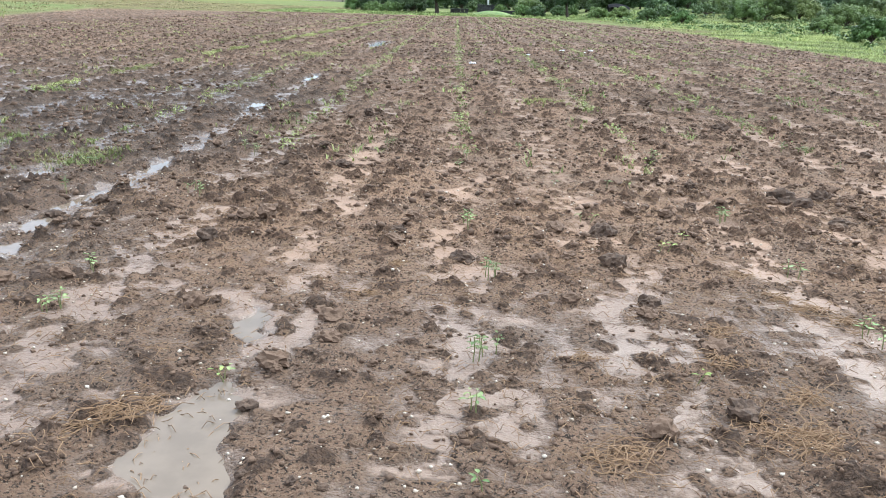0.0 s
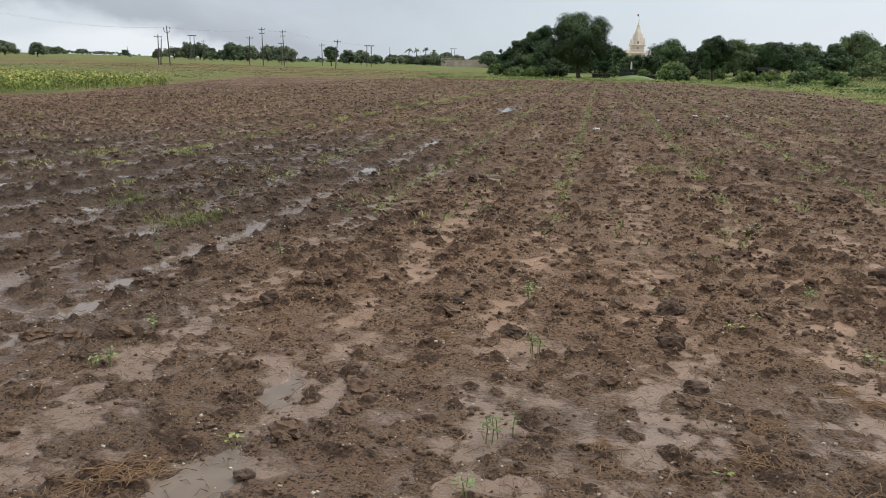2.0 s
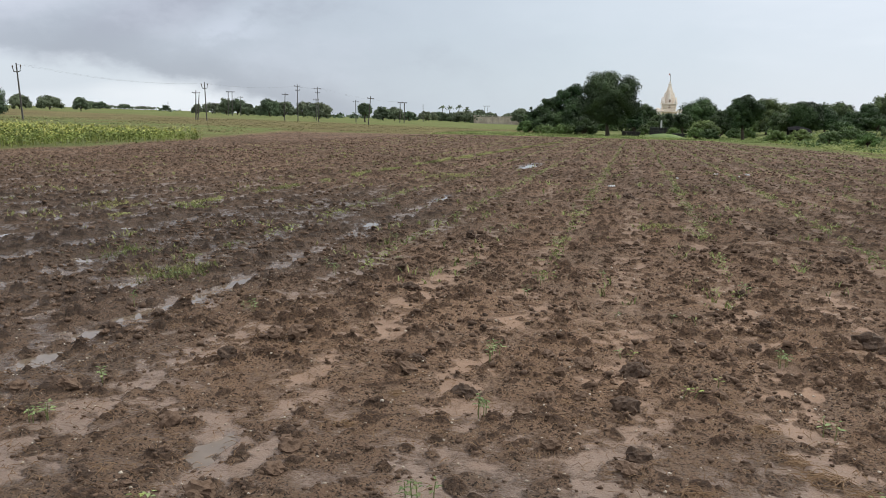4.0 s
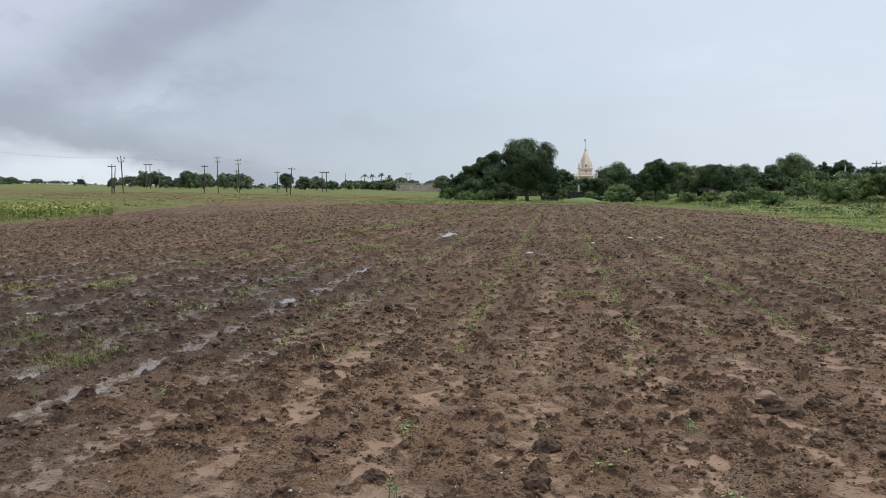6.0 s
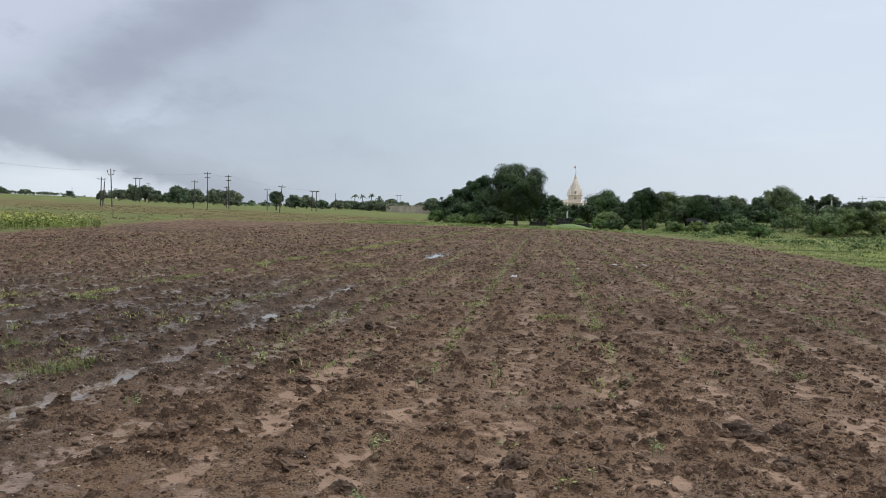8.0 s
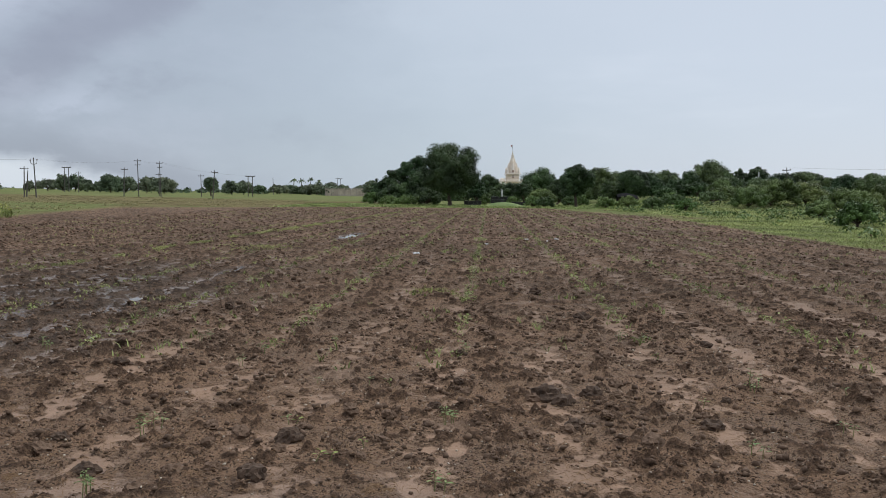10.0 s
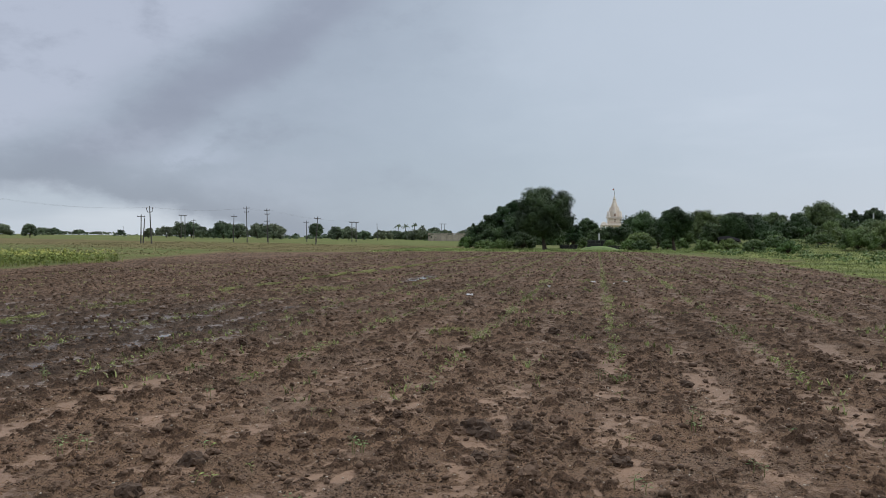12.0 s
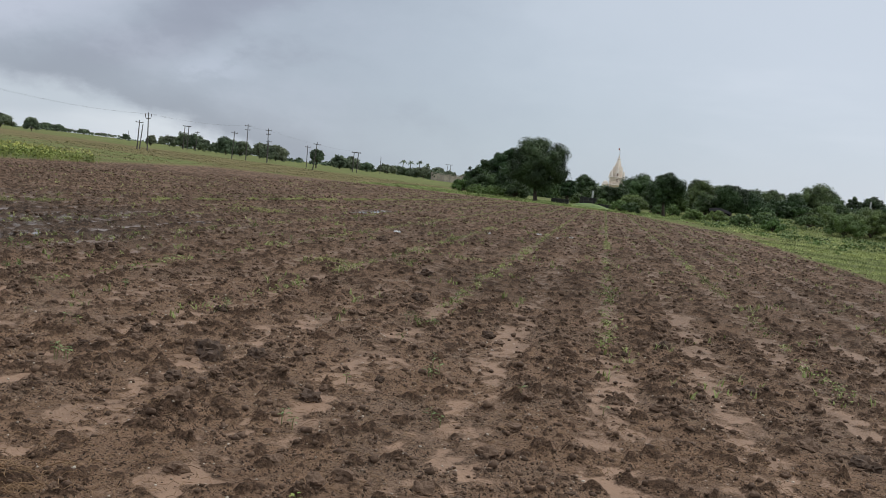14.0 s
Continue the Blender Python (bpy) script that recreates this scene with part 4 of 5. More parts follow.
def spire_mesh(width, z0, z1, steps, ribs):
    """A square spire that curves inward to its neck, with stepped courses and raised ribs."""
    pieces = []
    for k in range(steps):
        a, b = k / steps, (k + 0.8) / steps
        wa = width * (1 - 0.80 * a**1.55)
        wb = width * (1 - 0.80 * b**1.55)
        za, zb = z0 + (z1 - z0) * a, z0 + (z1 - z0) * b
        for hw in ((1.0, ribs), (ribs, 1.0), (0.72, 0.72)):
            q = [(-hw[0] * wa, -hw[1] * wa, za), (hw[0] * wa, -hw[1] * wa, za), (hw[0] * wa, hw[1] * wa, za), (-hw[0] * wa, hw[1] * wa, za)]
            q += [(-hw[0] * wb, -hw[1] * wb, zb), (hw[0] * wb, -hw[1] * wb, zb), (hw[0] * wb, hw[1] * wb, zb), (-hw[0] * wb, hw[1] * wb, zb)]
            pieces.append((np.array(q), np.array([(0, 1, 5, 4), (1, 2, 6, 5), (2, 3, 7, 6), (3, 0, 4, 7), (4, 5, 6, 7)])))
        wc = 0.8 * wb
        q = [(s1 * wc, s2 * wc, z) for z in (zb - 0.01, z0 + (z1 - z0) * (k + 1) / steps) for s1, s2 in ((-1, -1), (1, -1), (1, 1), (-1, 1))]
        pieces.append((np.array(q), np.array([(0, 1, 5, 4), (1, 2, 6, 5), (2, 3, 7, 6), (3, 0, 4, 7), (4, 5, 6, 7)])))
    return join(pieces)


v, f = spire_mesh(1.32, 6.3, 10.6, 14, 0.45)
spire = part("spire", mesh_np("spire", v, f, M_TEMPLE), parent=temple, label="tapering carved cream spire")
for sx in (-1, 1):
    for sy in (-1, 1):
        v, f = spire_mesh(0.34, 6.42, 7.9, 6, 0.5)
        part("mini_spire", mesh_np("mini_spire", v + [1.42 * sx, 1.42 * sy, 0], f, M_TEMPLE_PALE), parent=spire)
for sx, sy in ((0, -1), (0, 1), (-1, 0), (1, 0)):
    v, f = spire_mesh(0.50, 6.42, 8.9, 9, 0.5)
    part("bay_spire", mesh_np("bay_spire", v + [1.0 * sx, 1.0 * sy, 0], f, M_TEMPLE_PALE), parent=spire)
part("spire_niche", box(bmesh.new(), -0.2, -1.52, 6.6, 0.2, -1.36, 7.3, 0.03), M_NICHE, spire, "shaded niche in the spire")
v, f = tube([(0, 0, 10.5), (0, 0, 10.62), (0, 0, 10.8), (0, 0, 10.95)], [0.22, 0.42, 0.42, 0.18], 14)
part("amalaka", mesh_np("amalaka", v, f, M_TEMPLE_PALE, True), parent=temple)
v, f = tube([(0, 0, 10.9), (0, 0, 11.15), (0, 0, 11.4), (0, 0, 11.75)], [0.1, 0.22, 0.1, 0.02], 10)
part("finial", mesh_np("finial", v, f, M_TEMPLE, True), parent=temple)
v, f = tube([(0.1, 0, 10.8), (0.05, 0, 12.0), (-0.1, 0, 13.3)], [0.045, 0.04, 0.03], 6)
pole = part("flagpole", mesh_np("flagpole", v, f, M_POLE), parent=temple)
part("flag", mesh_np("flag", [(-0.1, 0, 13.28), (-0.1, 0, 12.75), (-0.28, 0.05, 12.85), (-0.28, 0.05, 13.2), (-0.5, -0.03, 12.98), (-0.5, -0.03, 13.05)], [(0, 1, 2, 3), (3, 2, 4, 5)], M_FLAG), parent=pole, label="small dark red flag")
v, f = tube([(-2.5, 0, 4.64), (-2.5, 0, 4.95), (-2.5, 0, 5.25), (-2.5, 0, 5.4)], [0.75, 0.68, 0.4, 0.05], 12)
part("side_dome", mesh_np("side_dome", v, f, M_TEMPLE_PALE, True), parent=temple)

# ---- compound wall far off ----
wall = thing("compound_wall", "long stained grey compound wall with pilasters", "wall", kind="structure", at=pose(-54.4, 275.2, 0.35, 0, 0, 1.5))
for k in range(10):
    part("wall_panel", box(bmesh.new(), k * 2.0 + 0.12, -0.12, -0.1, k * 2.0 + 1.88, 0.12, 2.15 + 0.06 * (k % 3), 0.02), M_WALL, wall)
for k in range(11):
    part("pilaster", box(bmesh.new(), k * 2.0 - 0.16, -0.2, -0.1, k * 2.0 + 0.16, 0.2, 2.45, 0.03), M_PILASTER, wall)
part("coping", box(bmesh.new(), -0.2, -0.22, 2.45, 20.2, 0.22, 2.58, 0.02), M_PILASTER, wall)


# ---- dark stone works beside the big tree ----
def stone_run(label, x0, x1, y, h, seed, thick=0.55):
    rng = np.random.default_rng(seed)
    root = thing("stone_wall", label, "low wall", "stone walls by the tree", at=pose(x0, y, height((x0 + x1) / 2, y) - 0.06))
    z, courses = 0.0, max(2, int(h / 0.24))
    for c in range(courses):
        x, ch = 0.0, h / courses
        while x < x1 - x0 - 0.1:
            wdt = min(rng.uniform(0.35, 0.75), x1 - x0 - x)
            t0 = thick / 2 + rng.uniform(-0.05, 0.05)
            part("stone", box(bmesh.new(), x + 0.01, -t0, z + 0.005, x + wdt - 0.01, t0, z + ch - 0.005, 0.03), M_STONE, root)
            x += wdt
        z += ch
    part("capping", box(bmesh.new(), -0.06, -thick / 2 - 0.08, z, x1 - x0 + 0.06, thick / 2 + 0.08, z + 0.09, 0.02), M_STONE, root)


stone_run("low dark stone wall in the grass beside the tree", -2.3, -0.1, 108.3, 0.62, 1)
stone_run("dark stone trough wall above a grassy bank", 1.0, 3.7, 112.4, 1.15, 2)
stone_run("low dark stone wall sinking into the grass", 3.6, 5.3, 105.2, 0.55, 3)
post = thing("stone_post", "pale upright stone post behind the trough", "post", at=pose(2.4, 116.2, height(2.4, 116.2) - 0.05))
v, f = tube([(0, 0, 0), (0.02, 0, 1.0), (0.0, 0, 2.0), (0, 0, 2.2)], [0.16, 0.14, 0.13, 0.03], 6)
part("shaft", mesh_np("shaft", v, f, M_PALEPOLE, True), parent=post)

# grassy bank in front of the trough
rng = np.random.default_rng(77)
uu, vv = np.meshgrid(np.linspace(-1, 1, 25), np.linspace(-1, 1, 13))
bump_h = 0.62 * np.clip(1 - (uu**2 + vv**2), 0, 1) ** 0.8 - 0.04 + 0.03 * perlin(uu * 6, vv * 6, 3)
bv = np.stack([2.6 + uu * 2.6, 102.6 + vv * 1.5, bump_h], -1).reshape(-1, 3)
i, j = np.meshgrid(np.arange(12), np.arange(24), indexing="ij")
bf = np.stack([i * 25 + j, i * 25 + j + 1, (i + 1) * 25 + j + 1, (i + 1) * 25 + j], -1).reshape(-1, 4)
tagged(new("grassy_bank", mesh_np("grassy_bank", bv, bf, M_TURF, True)), "small green grass-covered earth bank", "bank", kind="structure")

# sheet on posts, made up to fill the dark blob in the brush
shelter = thing("shelter", "low black sheet on poles, added as the dark blob among the shrubs", "shelter", at=pose(17.3, 104.3, height(17.3, 104.3) - 0.03))
uu, vv = np.meshgrid(np.linspace(-1, 1, 9), np.linspace(-1, 1, 7))
tz = 1.45 - 0.35 * np.abs(vv) - 0.25 * uu**2 - 0.12 * uu + 0.07 * perlin(uu * 3, vv * 3, 8)
tv = np.stack([uu * 1.25, vv * 1.0, tz], -1).reshape(-1, 3)
i, j = np.meshgrid(np.arange(6), np.arange(8), indexing="ij")
tf = np.stack([i * 9 + j, i * 9 + j + 1, (i + 1) * 9 + j + 1, (i + 1) * 9 + j], -1).reshape(-1, 4)
part("tarp", mesh_np("tarp", np.concatenate([tv, tv - [0, 0, 0.03]]), np.concatenate([tf, tf[:, ::-1] + len(tv)]), M_DARK_SHEET, True), parent=shelter, label="black sagging sheet added for the dark blob")
part("back_sheet", box(bmesh.new(), -1.15, 0.85, 0, 1.15, 0.9, 1.1), M_DARK_SHEET, shelter)
for x, y in ((-1.1, -0.85), (1.1, -0.85), (-1.1, 0.95), (1.1, 0.95)):
    v, f = tube([(x, y, -0.1), (x, y, 0.5), (x, y, 0.98)], [0.05, 0.045, 0.04], 6)
    part("post", mesh_np("post", v, f, M_BARK, True), parent=shelter)


# ---- grass and crops ----
def tufts(xy, blades, tall, wide, rng, splay=0.5, base=None, simple=False):
    """Bent blades in tufts: two quads a blade."""
    n = len(xy)
    z = ground_at(xy[:, 0], xy[:, 1])[0] if base is None else base
    root = np.repeat(np.column_stack([xy, z - 0.01]), blades, 0)
    m = n * blades
    root[:, :2] += rng.normal(0, wide * 2.0, (m, 2))
    a = rng.random(m) * 2 * np.pi
    h = np.repeat(tall * (0.55 + 0.7 * rng.random(n)), blades) * (0.6 + 0.5 * rng.random(m))
    out = np.column_stack([np.cos(a), np.sin(a), np.zeros(m)])
    side = np.column_stack([-np.sin(a), np.cos(a), np.zeros(m)]) * (wide * (0.6 + 0.6 * rng.random(m)))[:, None]
    lean = (splay * h * (0.3 + rng.random(m)))[:, None]
    up = np.column_stack([np.zeros(m), np.zeros(m), h])
    mid, tip = root + 0.55 * up + 0.3 * lean * out, root + up * 0.95 + lean * out
    if simple:
        return np.stack([root - side, root + side, tip], 1).reshape(-1, 3), np.arange(m * 3).reshape(-1, 3)
    verts = np.stack([root - side, root + side, mid + side * 0.8, mid - side * 0.8, tip + side * 0.15, tip - side * 0.15], 1).reshape(-1, 3)
    o = np.arange(m)[:, None] * 6
    return verts, np.concatenate([o + [[0, 1, 2, 3]], o + [[3, 2, 4, 5]]])


def stuff(name, data, material, label, category):
    return tagged(new(name, mesh_np(name, *data, material)), label, category, kind="stuff")


def scatter(n, x0, x1, y0, y1, keep, rng):
    xy = np.column_stack([rng.uniform(x0, x1, n), rng.uniform(y0, y1, n)])
    return xy[keep(xy[:, 0], xy[:, 1])]


rng = np.random.default_rng(21)
# right-hand verge and the strip before the trees
xy = scatter(26000, 12.8, 30, 18, 56, lambda x, y: (field_edges(x, y) < -0.1) & (perlin(x / 1.5, y / 1.5, 71) > -0.35), rng)
stuff("verge_grass", tufts(xy, 4, 0.10, 0.011, rng, 0.9, simple=True), M_GRASS, "short green grass on the nearer verge", "grass")
xy = scatter(20000, 13, 42, 46, 112, lambda x, y: (field_edges(x, y) < -0.1) & (perlin(x / 2.5, y / 2.5, 71) > -0.25) & ((field_edges(x, y) < -2.6) | (y < 48) | (y > 86) | (perlin(x, y, 70) > 0.25)), rng)
stuff("verge_grass", tufts(xy, 5, 0.13, 0.026, rng, 0.9, simple=True), M_GRASS, "lush green grass on the field verge", "grass")
xy = scatter(9000, -22, 22, 90, 116, lambda x, y: field_edges(x, y) < -0.1, rng)
stuff("verge_grass", tufts(xy, 5, 0.22, 0.05, rng, 0.9, simple=True), M_GRASS, "green grass strip at the far end of the field", "grass")
xy = scatter(1500, 13, 40, 24, 112, lambda x, y: (field_edges(x, y) < -3) & (perlin(x / 5, y / 5, 72) > 0.05), rng)
z = ground_at(xy[:, 0], xy[:, 1])[0]
v, f = leaves(np.column_stack([xy, z + 0.12]), np.full(len(xy), 0.42), 13000, 0.085, rng, 0.8, 0.6)
stuff("leafy_weeds", (v, f), M_BUSH, "low leafy green weeds among the grass", "weeds")
# the fallow plain to the left
xy = scatter(14000, -75, -12, 18, 150, lambda x, y: (field_edges(x, y) < -0.3) & (perlin(x / 4, y / 7, 73) > -0.1), rng)
stuff("fallow_grass", tufts(xy, 4, 0.13, 0.04, rng, 0.9, simple=True), M_DRYGRASS, "thin olive and straw-coloured grass on fallow land", "grass")

# the flowering crop
xy = scatter(17000, -62, -24.0, 20, 52, lambda x, y: (x < -25.2 - 0.12 * np.clip(y - 36, 0, 20) + 0.8 * perlin(x / 2, y / 2, 75)) & (x > -58 - 8 * perlin(y / 6, x / 30, 74)), rng)
tall = 0.60
stuff("crop_stems", tufts(xy[::2], 2, tall, 0.012, rng, 0.25), M_CROP, "thin green stems of the flowering crop", "crop")
z = ground_at(xy[:, 0], xy[:, 1])[0]
v, f = leaves(np.column_stack([xy, z + tall * rng.uniform(0.15, 0.8, len(xy))]), np.full(len(xy), 0.17), 70000, 0.065, rng, 0.7, 1.0)
stuff("crop_stand", (v, f), M_CROP, "stand of tall yellow-green flowering crop", "crop")
z = ground_at(xy[:, 0], xy[:, 1])[0]
pick = rng.random(len(xy)) < 0.34
v, f = leaves(np.column_stack([xy[pick], z[pick] + tall * rng.uniform(0.7, 1.12, pick.sum())]), np.full(pick.sum(), 0.09), int(pick.sum() * 4), 0.045, rng, 0.5, 1.0)
stuff("crop_flowers", (v, f), M_FLOWER, "pale yellow flower heads on the crop", "flowers")

# sprouting weeds inside the field
xy = scatter(15000, -21, -3, 8, 88, lambda x, y: (field_edges(x, y) > 0.2) & (perlin(x / 0.9, y / 1.3, 76) > 0.17), rng)
stuff("field_weeds", tufts(xy, 4, 0.08, 0.009, rng, 0.9), M_WEED, "fine green weed sprouts in the wet soil", "weeds")
xy = scatter(22000, -3, 14, 8, 90, lambda x, y: (field_edges(x, y) > 0.2) & (perlin(x / 0.7, y / 1.2, 77) > 0.2), rng)
stuff("field_weeds", tufts(xy, 4, 0.085, 0.009, rng, 0.9), M_WEED, "fine green weed sprouts between the rows", "weeds")
# the green line of weeds that slants across the rows
t = rng.random(4600) ** 0.8
ly = 12.0 + 60 * t
lx = -7.05 + 0.024 * np.clip(ly - 24, 0, 80) + rng.normal(0, 0.07, len(t))
on = perlin(lx * 0.2, ly / 0.8, 78) > -0.1
line = np.column_stack([lx, ly])[on]
z = ground_at(line[:, 0], line[:, 1])[0]
v, f = leaves(np.column_stack([line, z + 0.055]), np.full(len(line), 0.05), len(line) * 7, 0.016, rng, 0.9, 0.8)
stuff("weed_line", (v, f), M_WEED, "bright green line of weeds along an old furrow", "weeds")
for px, py, rad in ((1.47, 14.6, 0.40), (-3.64, 8.3, 0.40), (-3.81, 8.5, 0.5), (-5.0, 9.5, 0.5), (-4.54, 25.6, 1.0), (-8.4, 14.2, 0.6), (-6.9, 14.4, 0.4)):
    n = int(130 * rad / 0.36)
    xy = np.column_stack([px + rng.normal(0, rad * 0.5, n), py + rng.normal(0, rad * 0.5, n)])
    stuff("weed_patch", tufts(xy, 4, 0.06, 0.004, rng, 0.7), M_WEED, "small patch of fine green weeds", "weeds")


# ---- seedlings in rows ----
def seedling(seed, tall, pairs, mat):
    """A sprout with a stem and paired oval leaves."""
    rng = np.random.default_rng(seed)
    root = thing("seedling", "small green crop seedling standing in wet soil", "seedling", "seedlings in rows")
    tip = np.array([rng.normal() * 0.012, rng.normal() * 0.012, tall])
    v, f = tube([(0, 0, -0.02), tip * 0.5 + [0.006, 0, 0], tip], [0.0035, 0.003, 0.002], 5)
    part("stem", mesh_np("stem", v, f, M_STEM, True), parent=root)
    for k in range(pairs):
        for side in (0, 1):
            at = tip * (0.35 + 0.65 * (k + 1) / pairs)
            a = k * 2.0 + side * np.pi + rng.normal() * 0.35
            length = (0.024 + 0.016 * rng.random()) * (1.15 - 0.4 * k / pairs)
            s = np.array([0, 0.3, 0.62, 1.0])[:, None]
            out = np.array([[math.cos(a), math.sin(a), 0.55 - 0.5 * rng.random()]])
            rib = at + (0.012 + s * length) * out - s**2 * np.array([[0, 0, 0.35 * length]])
            wide = np.array([0.1, 0.95, 0.85, 0.06])[:, None] * length * 0.25 * np.array([[-math.sin(a), math.cos(a), 0.1]])
            pts = np.concatenate([rib + wide + [0, 0, 0.003], rib, rib - wide + [0, 0, 0.003]])
            quads = [(q + o, q + 1 + o, q + 5 + o, q + 4 + o) for o in (0, 4) for q in range(3)]
            part("leaf", mesh_np("leaf", pts, quads, mat), parent=root)
    return root


PROTO = [seedling(1, 0.10, 3, M_SEEDLING), seedling(2, 0.13, 4, M_SEEDLING), seedling(3, 0.07, 2, M_YOUNG), seedling(4, 0.085, 3, M_SEEDLING), seedling(5, 0.06, 2, M_SEEDLING)]
SPOTS = [  # x, y, kind
    (0.19, 2.56, 4), (0.15, 3.15, 3), (0.16, 3.70, 1), (0.21, 3.76, 0), (0.24, 4.98, 1), (0.30, 4.92, 3), (0.13, 6.02, 1), (0.14, 6.28, 0), (0.04, 8.50, 0), (0.07, 9.05, 3), (-0.05, 11.9, 1), (-0.10, 12.2, 0), (-0.11, 16.0, 1), (-0.24, 17.0, 1),
    (-0.94, 3.42, 2), (-0.95, 3.44, 4), (-2.09, 4.15, 3), (-2.04, 4.21, 0), (-2.15, 4.86, 0), (-2.11, 6.90, 0), (-2.20, 7.07, 3), (-2.15, 8.94, 1), (-2.31, 9.19, 0), (-1.69, 9.90, 0), (-2.22, 11.6, 1), (-2.33, 11.7, 0), (-0.77, 9.83, 0), (-0.82, 9.72, 3),
    (1.16, 3.51, 2), (2.20, 5.13, 0), (2.11, 6.56, 1), (2.17, 6.62, 3), (1.64, 5.85, 2), (1.06, 6.38, 2), (1.01, 6.45, 4), (1.60, 7.60, 2), (1.47, 5.56, 2), (1.40, 5.50, 2), (1.39, 7.67, 4), (0.92, 7.78, 4), (2.16, 9.22, 1), (0.71, 9.71, 3), (2.98, 11.1, 4),
    (2.08, 11.4, 0), (1.95, 13.6, 1), (1.98, 14.0, 0), (1.97, 17.6, 1), (1.96, 18.2, 0), (2.01, 16.4, 1), (2.27, 3.93, 1), (2.19, 4.17, 0), (2.22, 4.02, 0), (4.11, 10.2, 0), (3.85, 10.2, 1), (3.88, 14.4, 1), (3.83, 19.6, 1),
    (4.67, 7.80, 0), (4.62, 7.75, 3), (4.08, 7.24, 2), (4.88, 6.55, 3), (4.09, 5.95, 3), (4.60, 4.89, 2), (5.98, 7.59, 4), (-3.64, 8.16, 0), (-3.50, 8.05, 3), (-3.21, 6.84, 1), (3.98, 12.3, 1), (5.35, 7.70, 4),
]
used = set()
rng = np.random.default_rng(31)
for x, y, k in SPOTS:
    for n in range(1 if k in (2, 4) else 2):
        px, py = x + (rng.normal() * 0.035 if n else 0), y + (rng.normal() * 0.035 if n else 0)
        m = pose(px, py, height(px, py), 0, 0, rng.uniform(0, 360))
        if k in used:
            copy_thing(PROTO[k], m)
        else:
            PROTO[k].matrix_basis = m
            used.add(k)
for row in (-7.9, -3.9, -1.9, 0.13, 2.12, 4.1, 6.05, 8.1):
    y = 9.0 if row > 4.5 else (14.0 if row < -3 else 17.0)
    while y < 30:
        y += rng.uniform(0.25, 1.5)
        px = row - 0.016 * (y - 6) + rng.normal() * 0.05
        if field_edges(np.array([px]), np.array([y]))[0] > 0.5 and rng.random() < 0.62:
            copy_thing(PROTO[int(rng.integers(0, 5))], pose(px, y, height(px, y), 0, 0, rng.uniform(0, 360)))
far_rows = []
for row in (-7.9, -3.9, -1.9, 0.13, 2.12, 4.1, 6.05, 8.1, 10.1):
    y = np.cumsum(rng.exponential(0.15, 390)) + 29
    x = row + rng.normal(0, 0.035, len(y)) - 0.016 * (y - 6)
    far_rows.append(np.column_stack([x, y])[(perlin(x, y / 5, 79) > -0.45) & (field_edges(x, y) > 0.4)])
for row in (-3.9, -1.9, 0.13, 2.12, 4.1, 6.05, 8.1):
    y = 9 + np.cumsum(rng.exponential(0.06, 420))
    x = row + rng.normal(0, 0.07, len(y)) - 0.016 * (y - 6)
    far_rows.append(np.column_stack([x, y])[(perlin(x * 0.3, y / 0.7, 83) > -0.08) & (field_edges(x, y) > 0.4) & (y < 31)])
far_rows = np.concatenate(far_rows)
z = ground_at(far_rows[:, 0], far_rows[:, 1])[0]
v, f = leaves(np.column_stack([far_rows, z + 0.06]), np.full(len(far_rows), 0.05), len(far_rows) * 5, 0.016, rng, 0.9, 0.8)
stuff("seedling_rows", (v, f), M_WEED, "far rows of small green seedlings", "seedlings")


# ---- clods, pebbles and straw ----
def lump_stuff(name, xy, r, rng, material, label, category, sink=0.35, flat=0.7, simple=False):
    z = ground_at(xy[:, 0], xy[:, 1])[0]
    v, faces = lump_meshes(len(xy), rng, simple)
    size = r[:, None] * np.column_stack([0.8 + 0.5 * rng.random(len(xy)), 0.8 + 0.5 * rng.random(len(xy)), flat * (0.8 + 0.4 * rng.random(len(xy)))])
    v = v * size[:, None] + np.column_stack([xy, z + r * (1 - sink) * flat * 0.6])[:, None]
    f = (faces[None] + (np.arange(len(xy)) * v.shape[1])[:, None, None]).reshape(-1, 3)
    return stuff(name, (v.reshape(-1, 3), f), material, label, category)


rng = np.random.default_rng(41)
inside = lambda x, y: field_edges(x, y) > 0.1
crumbly = lambda x, y: ground_at(x, y)[6] > -0.08 + 0.95 * rng.random(len(x))
xy = scatter(22000, -3.2, 9, 2.2, 6.0, lambda x, y: ground_at(x, y)[6] > -0.06 + 0.7 * rng.random(len(x)), rng)
lump_stuff("soil_crumbs", xy, 0.0035 + 0.017 * rng.random(len(xy)) ** 3.2, rng, M_CLOD, "loose dark crumbs of wet soil", "soil crumbs", simple=True)
xy = scatter(20000, -6, 12, 5.6, 12.5, crumbly, rng)
lump_stuff("soil_crumbs", xy, 0.008 + 0.030 * rng.random(len(xy)) ** 2.6, rng, M_CLOD, "loose brown crumbs of ploughed soil", "soil crumbs", simple=True)
xy = scatter(24000, -22, 18, 11, 36, crumbly, rng)
lump_stuff("field_clods", xy, 0.012 + 0.050 * rng.random(len(xy)) ** 2.8, rng, M_CLOD, "scattered dark soil clods", "clods", 0.35, 0.65, simple=True)
xy = scatter(14000, -22, 16, 33, 92, crumbly, rng)
lump_stuff("field_clods", xy, 0.022 + 0.06 * rng.random(len(xy)) ** 2.2, rng, M_CLOD, "scattered dark soil clods farther out", "clods", 0.3, 0.8, simple=True)
